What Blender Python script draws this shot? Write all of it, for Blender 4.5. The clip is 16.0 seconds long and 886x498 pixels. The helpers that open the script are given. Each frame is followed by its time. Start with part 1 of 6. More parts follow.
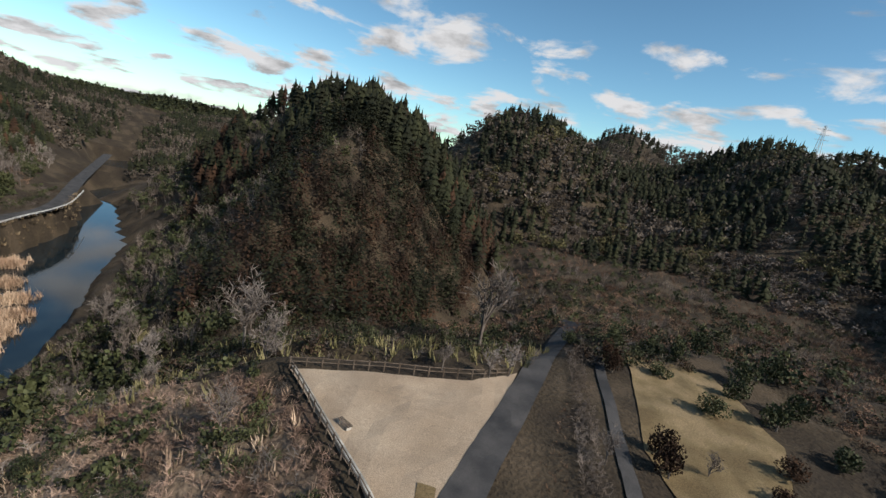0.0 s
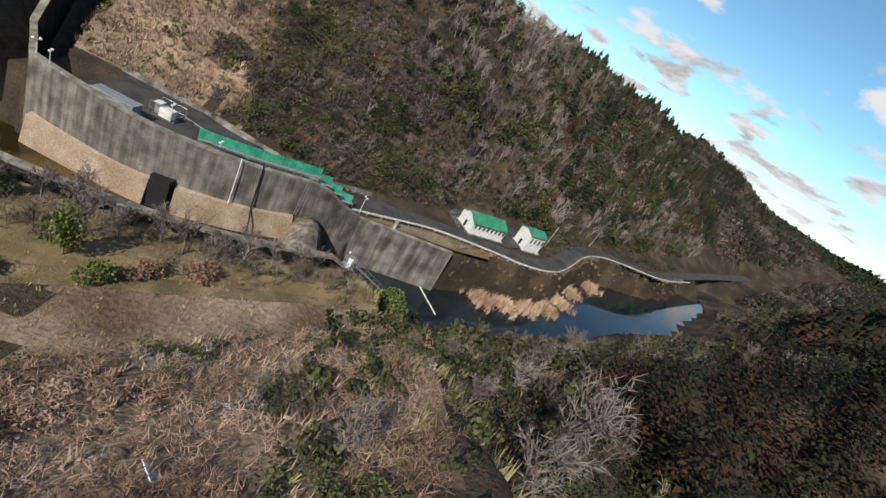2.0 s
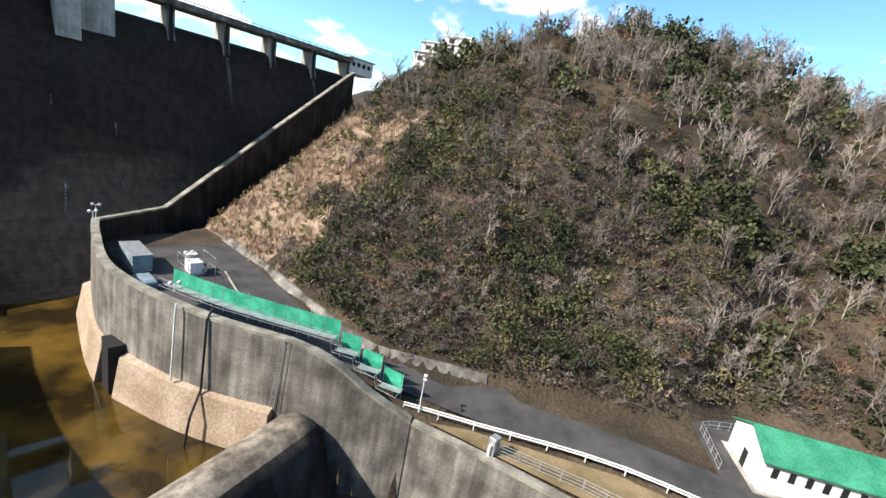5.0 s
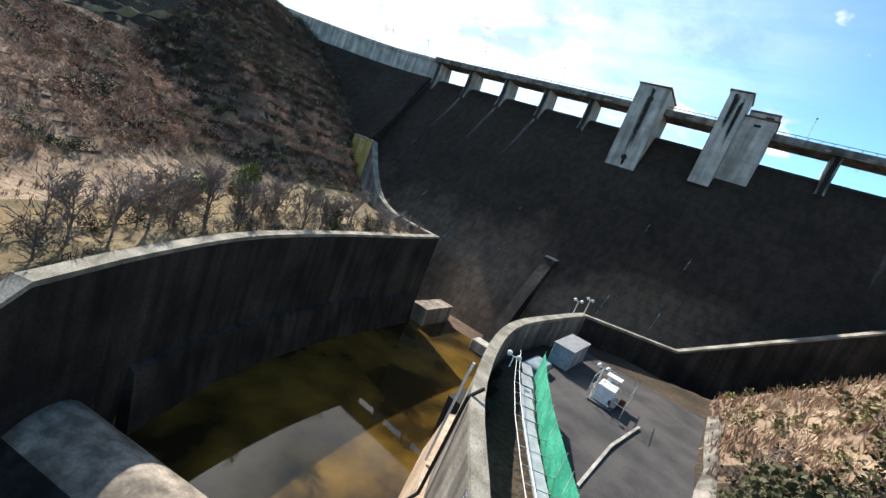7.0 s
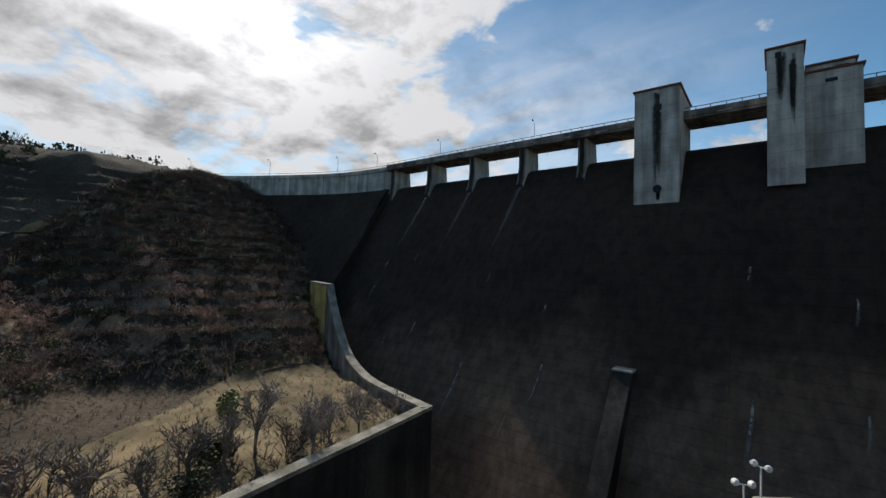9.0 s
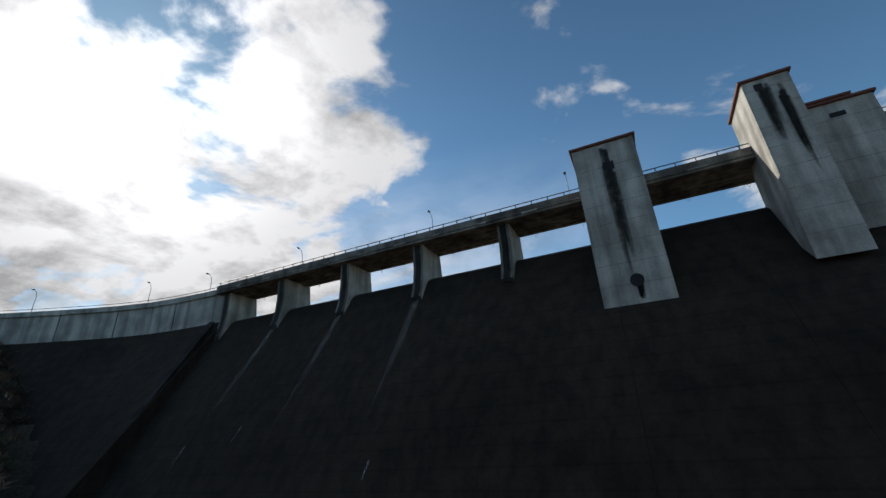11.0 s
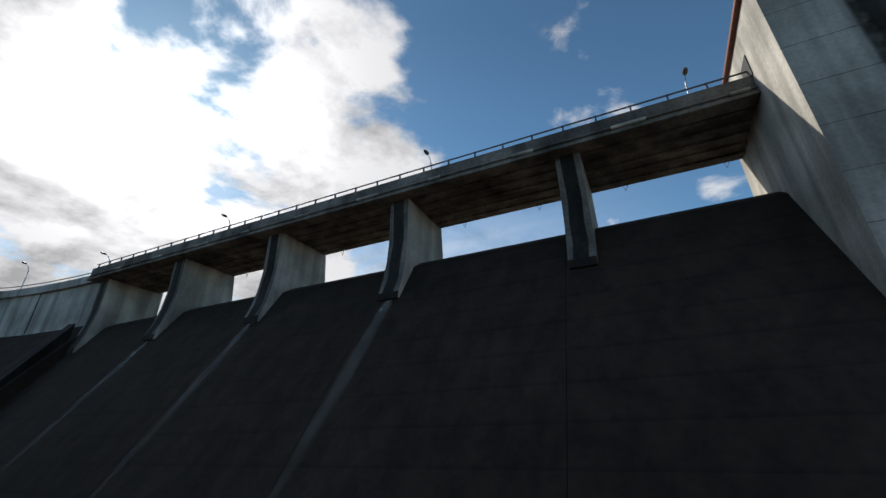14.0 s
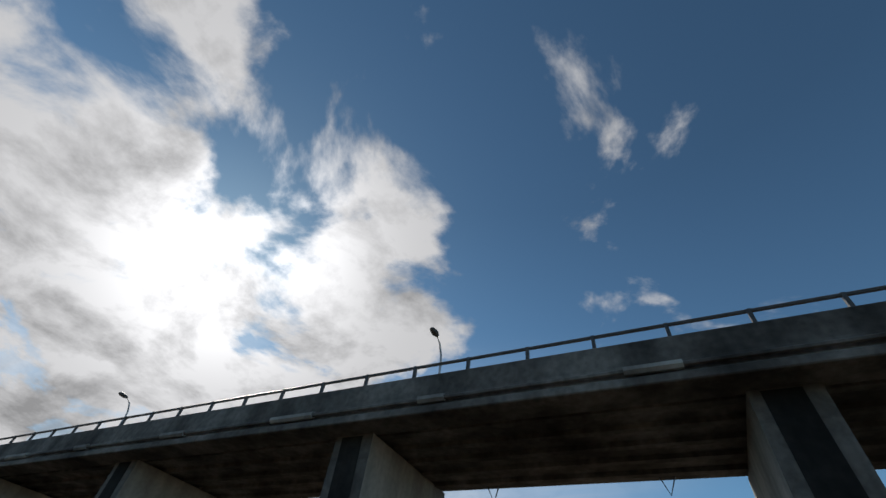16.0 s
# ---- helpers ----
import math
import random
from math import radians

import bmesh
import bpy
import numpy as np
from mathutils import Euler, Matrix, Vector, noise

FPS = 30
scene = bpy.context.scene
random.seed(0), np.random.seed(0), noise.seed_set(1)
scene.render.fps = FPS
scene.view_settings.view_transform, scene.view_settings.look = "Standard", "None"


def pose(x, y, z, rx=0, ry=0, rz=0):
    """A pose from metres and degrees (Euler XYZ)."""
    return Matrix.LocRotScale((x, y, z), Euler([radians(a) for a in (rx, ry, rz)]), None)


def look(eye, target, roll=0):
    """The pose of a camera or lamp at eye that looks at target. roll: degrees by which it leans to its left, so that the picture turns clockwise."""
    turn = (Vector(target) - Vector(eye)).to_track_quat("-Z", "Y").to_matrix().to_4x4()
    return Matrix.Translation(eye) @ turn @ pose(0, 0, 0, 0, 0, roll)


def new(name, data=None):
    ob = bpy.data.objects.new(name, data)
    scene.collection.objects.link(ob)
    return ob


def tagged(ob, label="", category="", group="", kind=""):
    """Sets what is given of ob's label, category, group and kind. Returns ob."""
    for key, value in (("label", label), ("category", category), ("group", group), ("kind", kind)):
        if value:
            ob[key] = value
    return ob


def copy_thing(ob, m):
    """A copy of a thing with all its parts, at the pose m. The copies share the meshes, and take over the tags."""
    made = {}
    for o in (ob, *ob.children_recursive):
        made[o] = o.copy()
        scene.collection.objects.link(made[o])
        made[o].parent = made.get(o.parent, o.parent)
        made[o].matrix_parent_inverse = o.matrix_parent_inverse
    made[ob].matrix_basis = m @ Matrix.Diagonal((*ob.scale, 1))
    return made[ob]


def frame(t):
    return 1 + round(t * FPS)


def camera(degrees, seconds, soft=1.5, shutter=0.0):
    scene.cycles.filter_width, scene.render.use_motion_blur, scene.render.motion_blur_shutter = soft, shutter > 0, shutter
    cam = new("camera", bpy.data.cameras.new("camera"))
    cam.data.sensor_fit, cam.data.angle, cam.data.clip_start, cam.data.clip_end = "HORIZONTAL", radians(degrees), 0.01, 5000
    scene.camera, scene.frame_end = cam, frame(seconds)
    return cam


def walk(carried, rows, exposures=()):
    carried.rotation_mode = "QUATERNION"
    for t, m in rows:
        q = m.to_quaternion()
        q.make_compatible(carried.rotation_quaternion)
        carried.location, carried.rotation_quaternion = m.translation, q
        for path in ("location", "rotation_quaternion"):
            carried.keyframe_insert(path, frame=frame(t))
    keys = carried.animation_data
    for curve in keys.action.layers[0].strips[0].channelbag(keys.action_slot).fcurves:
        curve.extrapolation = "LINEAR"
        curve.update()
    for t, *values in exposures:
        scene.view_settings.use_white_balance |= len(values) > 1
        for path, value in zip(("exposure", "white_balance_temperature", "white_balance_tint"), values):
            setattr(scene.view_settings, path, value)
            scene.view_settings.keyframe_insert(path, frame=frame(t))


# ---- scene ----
cam = camera(92.43, 16.0)
PATH = [
    (0.0, pose(1.30, -69.99, 51.17, 77.01, -10.03, -172.23)),
    (0.5, pose(0.34, -77.27, 50.33, 73.59, -25.07, -147.25)),
    (1.0, pose(-0.64, -85.14, 49.54, 68.34, -29.50, -122.05)),
    (1.5, pose(0.81, -93.31, 48.46, 63.54, -30.27, -99.84)),
    (2.0, pose(4.75, -99.25, 46.15, 61.28, -28.67, -86.10)),
    (2.5, pose(10.75, -103.24, 44.32, 65.97, -23.46, -84.84)),
    (3.0, pose(18.63, -107.03, 43.28, 71.56, -12.66, -93.22)),
    (3.2, pose(22.00, -108.57, 42.86, 72.83, -7.53, -98.63)),
    (5.3, pose(68.19, -121.76, 28.31, 73.17, -15.37, -30.58)),
    (5.5, pose(71.45, -119.94, 26.86, 69.94, -19.35, -18.08)),
    (6.0, pose(78.96, -115.05, 23.54, 67.94, -24.55, 9.81)),
    (6.5, pose(84.94, -108.66, 21.83, 73.09, -21.02, 22.58)),
    (7.0, pose(88.36, -102.70, 22.16, 79.21, -21.52, 35.40)),
    (7.5, pose(90.32, -97.75, 22.97, 83.63, -24.42, 53.58)),
    (8.0, pose(88.27, -91.35, 23.95, 83.69, -21.89, 57.15)),
    (8.5, pose(83.40, -83.87, 24.42, 87.76, -12.34, 48.19)),
    (9.0, pose(76.83, -75.44, 24.46, 93.46, -2.22, 37.96)),
    (9.5, pose(71.10, -67.86, 24.09, 103.56, 5.29, 28.76)),
    (9.7, pose(69.05, -65.00, 23.90, 109.07, 6.24, 26.49)),
    (11.8, pose(58.80, -39.05, 29.10, 113.70, 1.75, 25.45)),
    (12.0, pose(57.91, -37.81, 29.68, 113.28, 1.34, 25.33)),
    (12.5, pose(55.80, -34.76, 30.88, 112.56, 0.36, 25.06)),
    (13.0, pose(53.86, -31.22, 31.30, 113.94, 0.30, 24.47)),
    (13.5, pose(52.25, -26.69, 31.41, 116.50, -0.05, 24.48)),
    (14.0, pose(51.30, -22.73, 33.54, 115.70, 0.21, 25.50)),
    (14.5, pose(49.60, -19.02, 34.45, 121.68, -1.16, 25.51)),
    (15.0, pose(48.31, -15.73, 36.49, 130.76, -2.77, 25.46)),
    (15.5, pose(47.99, -12.78, 40.45, 135.92, -6.98, 26.87)),
    (16.0, pose(46.42, -11.32, 44.19, 138.31, -6.50, 25.32)),
]
walk(cam, PATH, exposures=[(0.0, -0.3), (1.5, -0.15), (3.2, -0.3), (5.3, 0.9), (6.85, 1.0), (7.45, -0.3), (9.0, -0.35), (9.6, -0.5), (12.0, -0.2), (14.5, -0.2), (16.0, -0.65)])

# ---- light ----
SUN_DIR = Vector((-0.715, 0.32, 0.617)).normalized()
SUN_EL = math.asin(SUN_DIR.z)
SUN_AZ = math.atan2(SUN_DIR.x, SUN_DIR.y)
sun = new("sun", bpy.data.lights.new("sun", "SUN"))
sun.data.energy, sun.data.angle, sun.data.color = 5.0, radians(0.6), (1.0, 0.93, 0.83)
sun.matrix_world = look((0, 0, 200), Vector((0, 0, 200)) - SUN_DIR)


def make_world():
    w = bpy.data.worlds.new("sky")
    scene.world = w
    w.use_nodes = True
    nt = w.node_tree
    N, L = nt.nodes, nt.links
    N.clear()
    out = N.new("ShaderNodeOutputWorld")
    bg = N.new("ShaderNodeBackground")
    sky = N.new("ShaderNodeTexSky")
    sky.sky_type, sky.sun_disc = "NISHITA", False
    sky.sun_elevation, sky.sun_rotation = SUN_EL, SUN_AZ
    sky.air_density, sky.dust_density, sky.ozone_density = 1.0, 0.2, 1.6
    co = N.new("ShaderNodeTexCoord")
    # clouds live on a flat layer overhead
    sep = N.new("ShaderNodeSeparateXYZ")
    L.new(co.outputs["Generated"], sep.inputs[0])
    zz = N.new("ShaderNodeMath"); zz.operation = "MAXIMUM"; zz.inputs[1].default_value = 0.0
    L.new(sep.outputs[2], zz.inputs[0])
    za = N.new("ShaderNodeMath"); za.operation = "ADD"; za.inputs[1].default_value = 0.22
    L.new(zz.outputs[0], za.inputs[0])
    dv = N.new("ShaderNodeVectorMath"); dv.operation = "DIVIDE"
    cb = N.new("ShaderNodeCombineXYZ")
    for i in range(3):
        L.new(za.outputs[0], cb.inputs[i])
    L.new(co.outputs["Generated"], dv.inputs[0])
    L.new(cb.outputs[0], dv.inputs[1])

    def noise_at(scale, detail, off, dist=0.0, rough=0.55):
        mp = N.new("ShaderNodeMapping")
        mp.inputs["Location"].default_value = off
        L.new(dv.outputs[0], mp.inputs[0])
        n = N.new("ShaderNodeTexNoise")
        n.inputs["Scale"].default_value, n.inputs["Detail"].default_value = scale, detail
        n.inputs["Roughness"].default_value, n.inputs["Distortion"].default_value = rough, dist
        L.new(mp.outputs[0], n.inputs["Vector"])
        return n.outputs["Fac"]

    big = noise_at(2.6, 9.0, (1.3, 0.4, 0.0), 0.3)
    # a cloud bank stands in front of the sun
    dt = N.new("ShaderNodeVectorMath"); dt.operation = "DOT_PRODUCT"
    L.new(co.outputs["Generated"], dt.inputs[0])
    dt.inputs[1].default_value = Vector((-0.76, 0.30, 0.575)).normalized()
    near = N.new("ShaderNodeMapRange")
    near.inputs["From Min"].default_value, near.inputs["From Max"].default_value = 0.74, 1.0
    near.inputs["To Min"].default_value, near.inputs["To Max"].default_value = 0.0, 0.245
    L.new(dt.outputs["Value"], near.inputs["Value"])
    # more cloud towards the horizon
    low = N.new("ShaderNodeMapRange")
    low.inputs["From Min"].default_value, low.inputs["From Max"].default_value = 0.50, 0.04
    low.inputs["To Min"].default_value, low.inputs["To Max"].default_value = 0.0, 0.12
    L.new(sep.outputs[2], low.inputs["Value"])
    a1 = N.new("ShaderNodeMath"); a1.operation = "ADD"
    L.new(big, a1.inputs[0]); L.new(near.outputs[0], a1.inputs[1])
    a2 = N.new("ShaderNodeMath"); a2.operation = "ADD"
    L.new(a1.outputs[0], a2.inputs[0]); L.new(low.outputs[0], a2.inputs[1])
    mask = N.new("ShaderNodeMapRange"); mask.interpolation_type = "SMOOTHSTEP"
    mask.inputs["From Min"].default_value, mask.inputs["From Max"].default_value = 0.585, 0.70
    L.new(a2.outputs[0], mask.inputs["Value"])
    # cloud brightness: bright round the sun, soft grey bellies
    glow = N.new("ShaderNodeMapRange")
    glow.inputs["From Min"].default_value, glow.inputs["From Max"].default_value = 0.0, 1.0
    glow.inputs["To Min"].default_value, glow.inputs["To Max"].default_value = 8.0, 22.0
    ds = N.new("ShaderNodeVectorMath"); ds.operation = "DOT_PRODUCT"
    L.new(co.outputs["Generated"], ds.inputs[0])
    ds.inputs[1].default_value = SUN_DIR
    dc = N.new("ShaderNodeMath"); dc.operation = "MAXIMUM"; dc.inputs[1].default_value = 0.0
    L.new(ds.outputs["Value"], dc.inputs[0])
    dp = N.new("ShaderNodeMath"); dp.operation = "POWER"; dp.inputs[1].default_value = 40.0
    L.new(dc.outputs[0], dp.inputs[0])
    L.new(dp.outputs[0], glow.inputs["Value"])
    belly = N.new("ShaderNodeMapRange")
    belly.inputs["From Min"].default_value, belly.inputs["From Max"].default_value = 0.46, 0.66
    belly.inputs["To Min"].default_value, belly.inputs["To Max"].default_value = 1.0, 0.48
    L.new(noise_at(3.4, 8.0, (4.1, 2.2, 0.0), 0.2, 0.6), belly.inputs["Value"])
    gb = N.new("ShaderNodeMath"); gb.operation = "MULTIPLY"
    L.new(glow.outputs[0], gb.inputs[0]); L.new(belly.outputs[0], gb.inputs[1])
    cc = N.new("ShaderNodeVectorMath"); cc.operation = "SCALE"
    cc.inputs[0].default_value = (1.0, 1.0, 1.02)
    L.new(gb.outputs[0], cc.inputs["Scale"])
    # thin streaked veil low down on the sun's side
    v1 = N.new("ShaderNodeMapRange"); v1.interpolation_type = "SMOOTHSTEP"
    v1.inputs["From Min"].default_value, v1.inputs["From Max"].default_value = 0.42, 0.88
    v1.inputs["To Min"].default_value, v1.inputs["To Max"].default_value = 0.0, 0.9
    L.new(ds.outputs["Value"], v1.inputs["Value"])
    v2 = N.new("ShaderNodeMapRange"); v2.interpolation_type = "SMOOTHSTEP"
    v2.inputs["From Min"].default_value, v2.inputs["From Max"].default_value = 0.62, 0.26
    L.new(sep.outputs[2], v2.inputs["Value"])
    v3 = N.new("ShaderNodeMapRange")
    v3.inputs["From Min"].default_value, v3.inputs["From Max"].default_value = 0.3, 0.65
    v3.inputs["To Min"].default_value, v3.inputs["To Max"].default_value = 0.45, 1.0
    ws = N.new("ShaderNodeMapping")
    ws.inputs["Rotation"].default_value, ws.inputs["Scale"].default_value = (0, 0, 0.5), (0.5, 5.0, 1.0)
    L.new(dv.outputs[0], ws.inputs[0])
    wn = N.new("ShaderNodeTexNoise")
    wn.inputs["Scale"].default_value, wn.inputs["Detail"].default_value = 2.2, 6.0
    L.new(ws.outputs[0], wn.inputs["Vector"])
    L.new(wn.outputs["Fac"], v3.inputs["Value"])
    veil = v1.outputs[0]
    for q in (v2, v3):
        vm = N.new("ShaderNodeMath"); vm.operation = "MULTIPLY"
        L.new(veil, vm.inputs[0]); L.new(q.outputs[0], vm.inputs[1])
        veil = vm.outputs[0]
    cover = N.new("ShaderNodeMath"); cover.operation = "MAXIMUM"
    L.new(mask.outputs[0], cover.inputs[0]); L.new(veil, cover.inputs[1])
    mx = N.new("ShaderNodeMix"); mx.data_type = "RGBA"
    L.new(cover.outputs[0], mx.inputs["Factor"])
    wb = N.new("ShaderNodeVectorMath"); wb.operation = "MULTIPLY"
    # pale low haze, deeper blue overhead
    hz = N.new("ShaderNodeMapRange")
    hz.inputs["From Min"].default_value, hz.inputs["From Max"].default_value = 0.0, 0.8
    hz.inputs["To Min"].default_value, hz.inputs["To Max"].default_value = 1.45, 0.82
    L.new(sep.outputs[2], hz.inputs["Value"])
    tone = N.new("ShaderNodeVectorMath"); tone.operation = "SCALE"
    tone.inputs[0].default_value = (0.77, 1.075, 1.13)
    L.new(hz.outputs[0], tone.inputs["Scale"])
    L.new(tone.outputs[0], wb.inputs[1])
    L.new(sky.outputs[0], wb.inputs[0])
    L.new(wb.outputs[0], mx.inputs["A"])
    L.new(cc.outputs[0], mx.inputs["B"])
    bg.inputs["Strength"].default_value = 0.115
    L.new(mx.outputs["Result"], bg.inputs["Color"])
    L.new(bg.outputs[0], out.inputs[0])


make_world()


# ---- materials ----
def mat(name, c1, c2, scale=0.5, rough=0.9, bump=0.3, c3=None, fine=8.0, streak=0.0, spec=0.3, metal=0.0, tint=False, bdist=0.05, grain=(0.68, 1.3), band=None, lift=0.0):
    """Two-scale noise colour with grain, optional run-down streaks on walls, and fine relief."""
    m = bpy.data.materials.new(name)
    m.use_nodes = True
    nt = m.node_tree
    N, L = nt.nodes, nt.links
    p = N["Principled BSDF"]
    p.inputs["Roughness"].default_value = rough
    p.inputs["Metallic"].default_value = metal
    p.inputs["Specular IOR Level"].default_value = spec
    g = N.new("ShaderNodeNewGeometry")
    n1 = N.new("ShaderNodeTexNoise")
    n1.inputs["Scale"].default_value, n1.inputs["Detail"].default_value = scale, 6
    L.new(g.outputs["Position"], n1.inputs["Vector"])
    n2 = N.new("ShaderNodeTexNoise")
    n2.inputs["Scale"].default_value, n2.inputs["Detail"].default_value = fine, 5
    L.new(g.outputs["Position"], n2.inputs["Vector"])
    r = N.new("ShaderNodeValToRGB")
    e = r.color_ramp.elements
    e[0].position, e[0].color = 0.36, (*c1, 1)
    e[1].position, e[1].color = 0.64, (*c2, 1)
    if c3:
        k = e.new(0.52)
        k.color = (*c3, 1)
    L.new(n1.outputs["Fac"], r.inputs[0])
    mr = N.new("ShaderNodeMapRange")
    mr.inputs["From Min"].default_value, mr.inputs["From Max"].default_value = 0.3, 0.7
    mr.inputs["To Min"].default_value, mr.inputs["To Max"].default_value = grain
    L.new(n2.outputs["Fac"], mr.inputs["Value"])
    fac = mr.outputs[0]
    if streak:
        mp = N.new("ShaderNodeMapping")
        mp.inputs["Scale"].default_value = (0.55, 0.55, 0.035)
        L.new(g.outputs["Position"], mp.inputs[0])
        n3 = N.new("ShaderNodeTexNoise")
        n3.inputs["Scale"].default_value, n3.inputs["Detail"].default_value = 1.6, 7
        L.new(mp.outputs[0], n3.inputs["Vector"])
        m3 = N.new("ShaderNodeMapRange")
        m3.inputs["From Min"].default_value, m3.inputs["From Max"].default_value = 0.38, 0.62
        m3.inputs["To Min"].default_value, m3.inputs["To Max"].default_value = 1.0 - streak, 1.0 + streak * 0.35
        L.new(n3.outputs["Fac"], m3.inputs["Value"])
        mm = N.new("ShaderNodeMath"); mm.operation = "MULTIPLY"
        L.new(fac, mm.inputs[0]); L.new(m3.outputs[0], mm.inputs[1])
        fac = mm.outputs[0]
    if band or lift:
        sp = N.new("ShaderNodeSeparateXYZ")
        L.new(g.outputs["Position"], sp.inputs[0])
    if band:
        # paler low down, with a ragged upper limit
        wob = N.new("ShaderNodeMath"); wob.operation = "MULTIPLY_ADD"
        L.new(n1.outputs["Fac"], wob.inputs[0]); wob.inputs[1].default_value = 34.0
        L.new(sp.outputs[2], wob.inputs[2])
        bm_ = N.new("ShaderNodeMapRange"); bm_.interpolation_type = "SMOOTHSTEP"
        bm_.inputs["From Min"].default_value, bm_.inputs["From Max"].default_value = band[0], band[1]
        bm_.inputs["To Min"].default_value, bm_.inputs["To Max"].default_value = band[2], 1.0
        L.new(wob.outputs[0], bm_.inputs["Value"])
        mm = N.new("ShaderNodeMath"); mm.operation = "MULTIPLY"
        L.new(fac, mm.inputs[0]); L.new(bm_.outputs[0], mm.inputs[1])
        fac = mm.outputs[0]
    if lift:
        # horizontal pour joints
        fr = N.new("ShaderNodeMath"); fr.operation = "MULTIPLY"; fr.inputs[1].default_value = 1.0 / 1.5
        L.new(sp.outputs[2], fr.inputs[0])
        fq = N.new("ShaderNodeMath"); fq.operation = "FRACT"
        L.new(fr.outputs[0], fq.inputs[0])
        fm = N.new("ShaderNodeMapRange")
        fm.inputs["From Min"].default_value, fm.inputs["From Max"].default_value = 0.0, 0.16
        fm.inputs["To Min"].default_value, fm.inputs["To Max"].default_value = 1.0 - lift, 1.0
        L.new(fq.outputs[0], fm.inputs["Value"])
        mm = N.new("ShaderNodeMath"); mm.operation = "MULTIPLY"
        L.new(fac, mm.inputs[0]); L.new(fm.outputs[0], mm.inputs[1])
        fac = mm.outputs[0]
    if tint:
        at = N.new("ShaderNodeAttribute")
        at.attribute_name = "tint"
        mm = N.new("ShaderNodeMath"); mm.operation = "MULTIPLY"
        L.new(fac, mm.inputs[0]); L.new(at.outputs["Fac"], mm.inputs[1])
        fac = mm.outputs[0]
    sc = N.new("ShaderNodeVectorMath"); sc.operation = "SCALE"
    L.new(r.outputs[0], sc.inputs[0]); L.new(fac, sc.inputs["Scale"])
    L.new(sc.outputs[0], p.inputs["Base Color"])
    if bump:
        b = N.new("ShaderNodeBump")
        b.inputs["Strength"].default_value, b.inputs["Distance"].default_value = bump, bdist
        L.new(n2.outputs["Fac"], b.inputs["Height"])
        L.new(b.outputs[0], p.inputs["Normal"])
    return m


def plain(name, c, rough=0.6, metal=0.0):
    return mat(name, tuple(x * 0.85 for x in c), tuple(min(1, x * 1.1) for x in c), 1.5, rough, 0.1, fine=20, metal=metal)


def water_mat(name, base, rough=0.03, bump=0.06, scale=1.2):
    m = bpy.data.materials.new(name)
    m.use_nodes = True
    N, L = m.node_tree.nodes, m.node_tree.links
    p = N["Principled BSDF"]
    p.inputs["Roughness"].default_value = rough
    p.inputs["IOR"].default_value = 1.33
    p.inputs["Specular IOR Level"].default_value = 0.8
    g = N.new("ShaderNodeNewGeometry")
    n = N.new("ShaderNodeTexNoise")
    n.inputs["Scale"].default_value, n.inputs["Detail"].default_value = 0.12, 4
    L.new(g.outputs["Position"], n.inputs["Vector"])
    r = N.new("ShaderNodeValToRGB")
    e = r.color_ramp.elements
    e[0].position, e[0].color = 0.4, (*base[0], 1)
    e[1].position, e[1].color = 0.62, (*base[1], 1)
    L.new(n.outputs["Fac"], r.inputs[0])
    L.new(r.outputs[0], p.inputs["Base Color"])
    n2 = N.new("ShaderNodeTexNoise")
    n2.inputs["Scale"].default_value, n2.inputs["Detail"].default_value = scale, 3
    L.new(g.outputs["Position"], n2.inputs["Vector"])
    b = N.new("ShaderNodeBump")
    b.inputs["Strength"].default_value, b.inputs["Distance"].default_value = bump, 0.05
    L.new(n2.outputs["Fac"], b.inputs["Height"])
    L.new(b.outputs[0], p.inputs["Normal"])
    return m


M = {}
# shade of the downstream face is put into this weathered concrete's near-black base
M["face"] = mat("weathered_shaded_dam_concrete", (0.026, 0.0175, 0.0115), (0.040, 0.028, 0.019), 0.10, 0.92, 0.3, fine=3, streak=0.3, grain=(0.85, 1.15), band=(23.0, 37.0, 4.6), lift=0.28)
M["conc"] = mat("pale_concrete", (0.33, 0.315, 0.28), (0.53, 0.51, 0.46), 0.35, 0.88, 0.12, fine=6, streak=0.35, grain=(0.88, 1.1))
M["wallc"] = mat("stained_concrete", (0.11, 0.10, 0.088), (0.27, 0.25, 0.22), 0.30, 0.9, 0.25, fine=5, streak=0.42, grain=(0.75, 1.22), lift=0.12)
# black base holds the shade of sun-averted walls as well as wet stains
M["stain_shade"] = mat("stained_shade_black_concrete", (0.012, 0.012, 0.011), (0.042, 0.039, 0.034), 0.2, 0.85, 0.35, fine=4, streak=0.55)
M["cope"] = mat("mossy_coping", (0.16, 0.15, 0.118), (0.33, 0.31, 0.26), 0.6, 0.92, 0.4, fine=9)
M["silt"] = mat("silt_stained_concrete", (0.30, 0.22, 0.15), (0.42, 0.33, 0.25), 0.3, 0.85, 0.2, fine=4)
M["weir"] = mat("worn_weir_concrete", (0.15, 0.125, 0.098), (0.34, 0.295, 0.24), 0.25, 0.8, 0.2, fine=5, streak=0.5, grain=(0.8, 1.2))
# yellow base stands for sunlight on the left wall's end face
M["yellow"] = mat("sunlit_yellow_concrete", (0.38, 0.27, 0.05), (0.50, 0.40, 0.16), 0.5, 0.9, 0.2, fine=5, streak=0.3)
M["asphalt"] = mat("asphalt", (0.045, 0.044, 0.045), (0.085, 0.08, 0.078), 0.3, 0.92, 0.3, fine=14)
